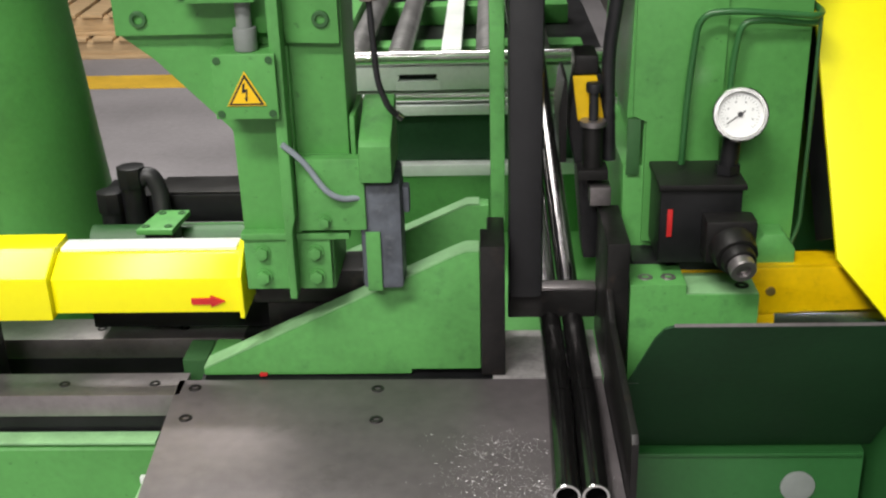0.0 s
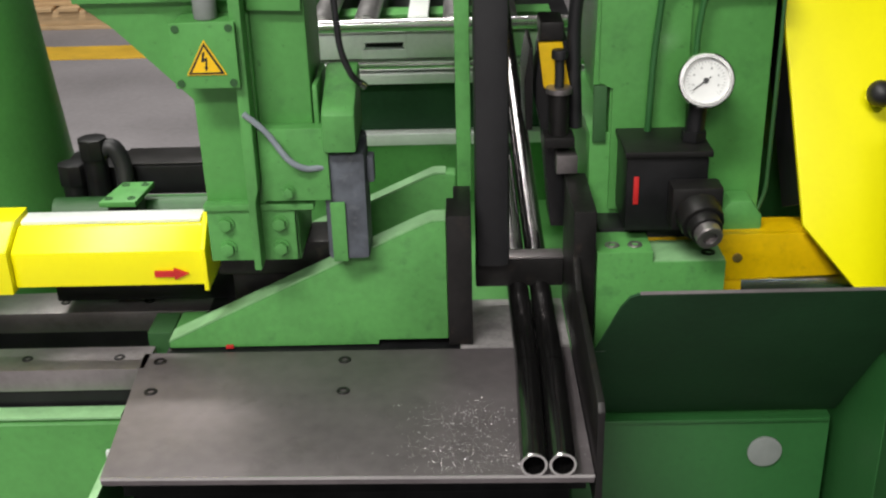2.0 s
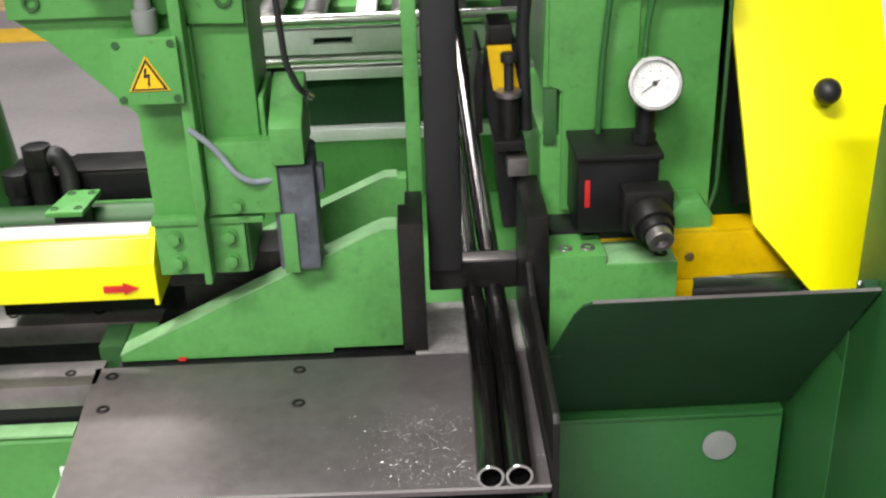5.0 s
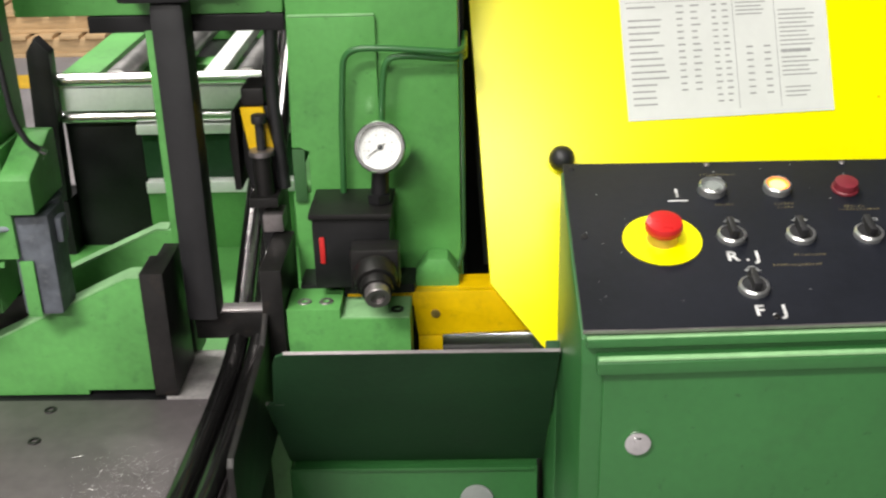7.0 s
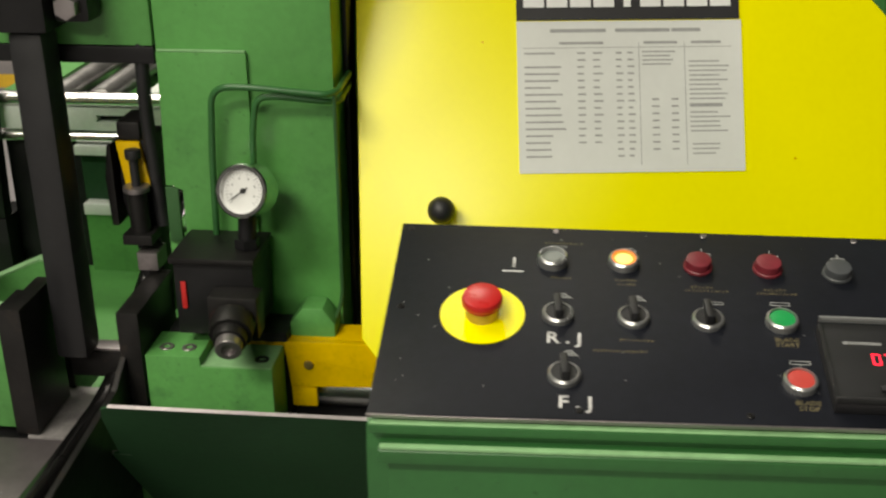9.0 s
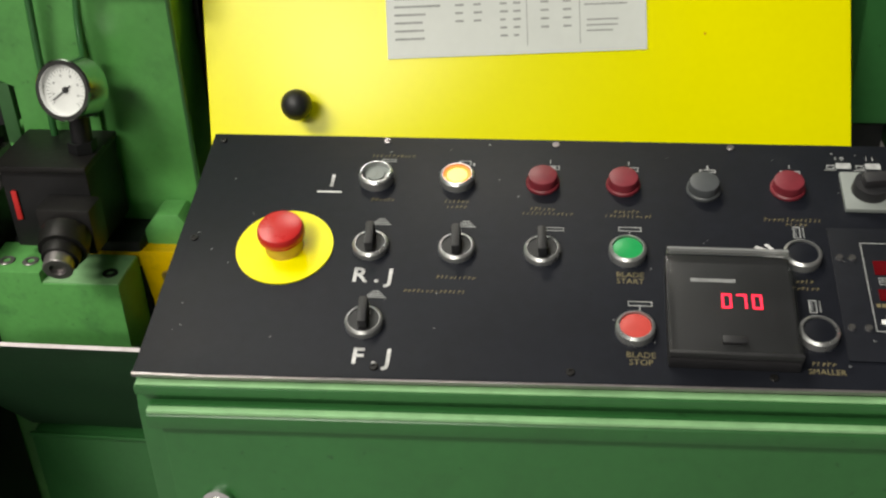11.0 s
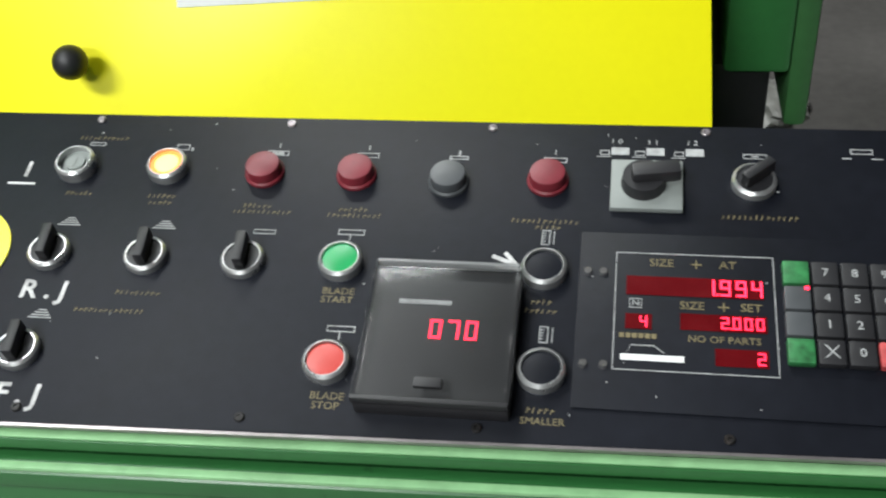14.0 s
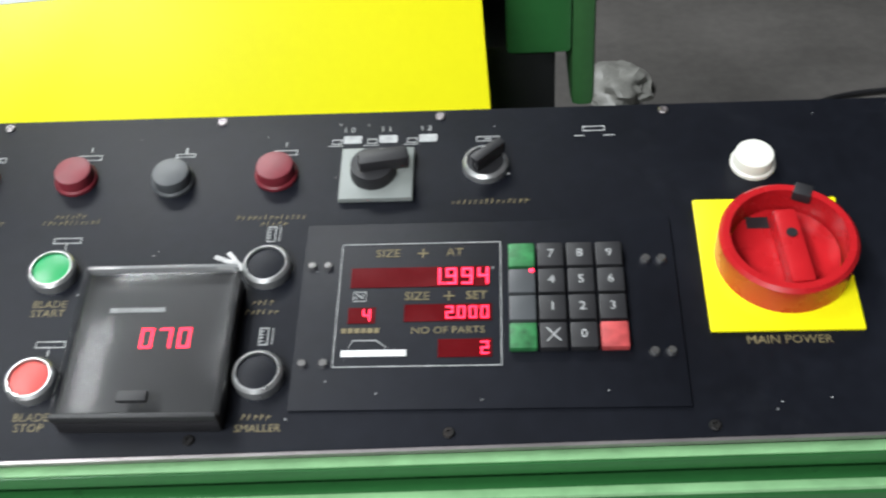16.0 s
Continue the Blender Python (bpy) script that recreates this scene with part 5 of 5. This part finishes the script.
# ---- behind the machine ----
rb = thing("roller_conveyor", (0.0, 2.3, 0.0), "infeed roller conveyor with bright steel rails behind the saw", "conveyor")
part("front_rail", cyl(bm0(), (-0.19, 1.9, 1.003), (0.35, 1.9, 1.003), 0.012, seg=20), STEEL, rb, "bright steel round rail")
bm = bm0()
box(bm, -0.19, -0.027, 1.892, 1.912, 0.951, 0.9905, 0.002)
box(bm, 0.047, 0.35, 1.892, 1.912, 0.951, 0.9905, 0.002)
box(bm, -0.027, 0.047, 1.892, 1.912, 0.978, 0.9905, 0.0)
box(bm, -0.027, 0.047, 1.892, 1.912, 0.951, 0.966, 0.0)
for x in (-0.027, 0.047):
    cyl(bm, (x, 1.8925, 0.972), (x, 1.9115, 0.972), 0.0063, seg=16)
part("slotted_rail", bm, BRUSHED, rb, "pale plated rail with a slot")
# Added black insert gives the rail slot its shaded depth.
part("slot_shade", box(bm0(), -0.04, 0.06, 1.9125, 1.916, 0.96, 0.984, 0), BLACK_OIL_SHADE, rb)
part("lower_rail", cyl(bm0(), (-0.19, 1.9, 0.938), (0.35, 1.9, 0.938), 0.010, seg=20), STEEL, rb)
part("upper_strip", box(bm0(), -0.065, 0.35, 1.885, 1.9115, 0.910, 0.9265, 0.001), BRUSHED, rb, "pale bare steel strip")
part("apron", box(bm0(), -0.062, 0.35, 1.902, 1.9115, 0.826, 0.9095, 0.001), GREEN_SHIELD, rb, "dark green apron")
part("apron_side", box(bm0(), -0.19, -0.0625, 1.9025, 1.9115, 0.70, 0.927, 0.001), BLACK_OIL_SHADE, rb)
part("lower_strip", box(bm0(), -0.058, 0.35, 1.878, 1.9115, 0.806, 0.8255, 0.001), BRUSHED, rb, "pale bare steel strip")
part("lower_panel", box(bm0(), -0.058, 0.35, 1.884, 1.9115, 0.40, 0.8055, 0.002), GREEN, rb, "green lower panel")
part("tray", box(bm0(), -0.2, 0.28, 1.50, 1.876, 0.66, 0.682, 0.003), GREEN, rb)
part("tray_edge", box(bm0(), -0.2, 0.28, 1.866, 1.876, 0.6825, 0.69, 0.001), GREEN_EDGE, rb)
for x in (-0.097, -0.023, 0.125, 0.21):
    part("roller", cyl(bm0(), (x, 1.92, 0.998), (x + 0.006, 2.95, 0.998), 0.02, seg=24, b=0.002), ROLLER, rb, "dull steel roller")
part("cross_bar", box(bm0(), 0.047, 0.081, 1.92, 2.95, 0.985, 1.004, 0.002), BRUSHED, rb, "pale flat bar between the rollers")
part("conveyor_bed", box(bm0(), -0.19, 0.35, 1.92, 3.0, 0.2, 0.93, 0.004), BLACK_OIL_SHADE, rb)
for y in (2.12, 2.5):
    part("cross_member", box(bm0(), -0.11, 0.30, y, y + 0.06, 0.9305, 0.972, 0.004), GREEN, rb)
part("side_plate", box(bm0(), -0.188, -0.123, 1.915, 2.95, 0.9305, 1.012, 0.003), GREEN_WORN, rb, "pale green side plate")
bm = bm0()
prism(bm, [(-0.235, 0.80), (-0.222, 1.06), (-0.205, 1.085), (-0.183, 1.06), (-0.192, 0.80)], "y", 1.862, 1.89, 0.004)
part("end_bracket", bm, BLACK_OIL_SHADE, rb, "black end bracket")
part("bracket_foot", box(bm0(), -0.235, -0.192, 1.862, 1.95, 0.0, 0.799, 0.003), BLACK_OIL_SHADE, rb)

cylinder = thing("hydraulic_cylinder", (-0.60, 1.62, 0.70), "large green painted tapering upright cylinder on the bed", "cylinder")
part("barrel", cyl(bm0(), (-0.60, 1.62, 0.83), (-0.60, 1.62, 1.8), 0.168, 0.085, seg=64), GREEN, cylinder)
part("foot_flange", cyl(bm0(), (-0.60, 1.62, 0.7015), (-0.60, 1.62, 0.829), 0.163, seg=64, b=0.006), GREEN, cylinder)

rear = thing("rear_slide_bars", (-0.33, 1.5, 0.70), "dark steel slide bars with a green connecting plate behind the guard", "slide bars")
RM = Matrix.Translation((0, -0.122, 0))
part("upper_bar", box(bm0(), -0.42, -0.15, 1.665, 1.735, 0.86, 0.902, 0.003), BLACK_OIL_SHADE, rear, m=RM)
part("upper_face", box(bm0(), -0.34, -0.15, 1.667, 1.733, 0.9025, 0.905, 0.001), BLACK_STEEL, rear, m=RM)
part("round_bar", cyl(bm0(), (-0.42, 1.625, 0.852), (-0.15, 1.625, 0.852), 0.021, seg=24), GREEN_BACK, rear, m=RM)
part("link_plate", prism(bm0(), [(-0.338, 1.556), (-0.290, 1.556), (-0.283, 1.628), (-0.325, 1.628)], "z", 0.886, 0.8935, 0.0015), GREEN_WORN, rear, "pale green plate with four screws", m=RM)
for x, y in ((-0.328, 1.568), (-0.298, 1.568), (-0.318, 1.616), (-0.292, 1.616)):
    cap_screw(rear, x, y - 0.122, 0.8937, 0.0055, GREEN_BACK)
part("plate_spacer", box(bm0(), -0.33, -0.29, 1.565, 1.6, 0.80, 0.8855, 0.001), BLACK_OIL_SHADE, rear, m=RM)
part("lower_bar", box(bm0(), -0.375, -0.15, 1.46, 1.52, 0.8005, 0.8925, 0.002), BLACK_OIL_SHADE, rear, m=RM)
part("lower_face", box(bm0(), -0.375, -0.15, 1.462, 1.518, 0.893, 0.8955, 0.001), RAIL, rear, m=RM)
for x in (-0.355, -0.255):
    cap_screw(rear, x, 1.49 - 0.122, 0.8957, 0.0075)
part("bar_support", box(bm0(), -0.36, -0.16, 1.465, 1.62, 0.7015, 0.80, 0.002), BLACK_OIL_SHADE, rear)
for x, z1 in ((-0.398, 0.915), (-0.365, 0.950)):
    bm = bm0()
    cyl(bm, (x, 1.65, 0.80), (x, 1.65, z1 - 0.03), 0.016, seg=20)
    cyl(bm, (x, 1.65, z1 - 0.03), (x, 1.65, z1), 0.02, seg=8, b=0.003)
    part("hose_fitting", bm, BLACK_OIL_SHADE, rear, "black hose fitting", m=RM)
bm = bm0()
pipe(bm, [(-0.365, 1.65, 0.92), (-0.34, 1.65, 0.942), (-0.328, 1.65, 0.915), (-0.325, 1.64, 0.87)], 0.012, 0.03)
part("elbow_hose", bm, RUBBER, rear, m=RM)

lc = thing("loose_cable", (0.005, 1.22, 1.2), "brown-grey conduit with a thin black cable hanging beside the carriage", "cable")
bm = bm0()
pipe(bm, [(-0.004, 1.25, 1.6), (0.0, 1.225, 1.32), (0.004, 1.22, 1.225)], 0.0095, 0.05)
part("conduit", bm, CONDUIT, lc, "brown-grey ribbed conduit")
bm = bm0()
pipe(bm, [(0.004, 1.22, 1.228), (0.0065, 1.22, 1.182), (0.009, 1.22, 1.14), (0.019, 1.225, 1.112), (0.0255, 1.235, 1.102)], 0.0034, 0.03)
part("cable", bm, RUBBER, lc)
part("plug", cyl(bm0(), (0.0255, 1.235, 1.102), (0.030, 1.240, 1.097), 0.0045, seg=14), CHROME, lc, "small plated plug")

mb = thing("motor_box", (1.21, 1.6, 0.0), "dark green motor box beside the yellow hood", "motor housing")
part("housing", box(bm0(), 1.178, 1.24, 1.50, 1.9, 0.958, 1.5, 0.006), GREEN_DARK, mb)
part("housing_side", box(bm0(), 1.239, 1.262, 1.5, 1.9, 0.90, 1.5, 0.008), GREEN_BACK, mb)
part("pedestal", box(bm0(), 1.1, 1.225, 1.52, 1.88, 0.0, 0.957, 0.004), BLACK_OIL_SHADE, mb)
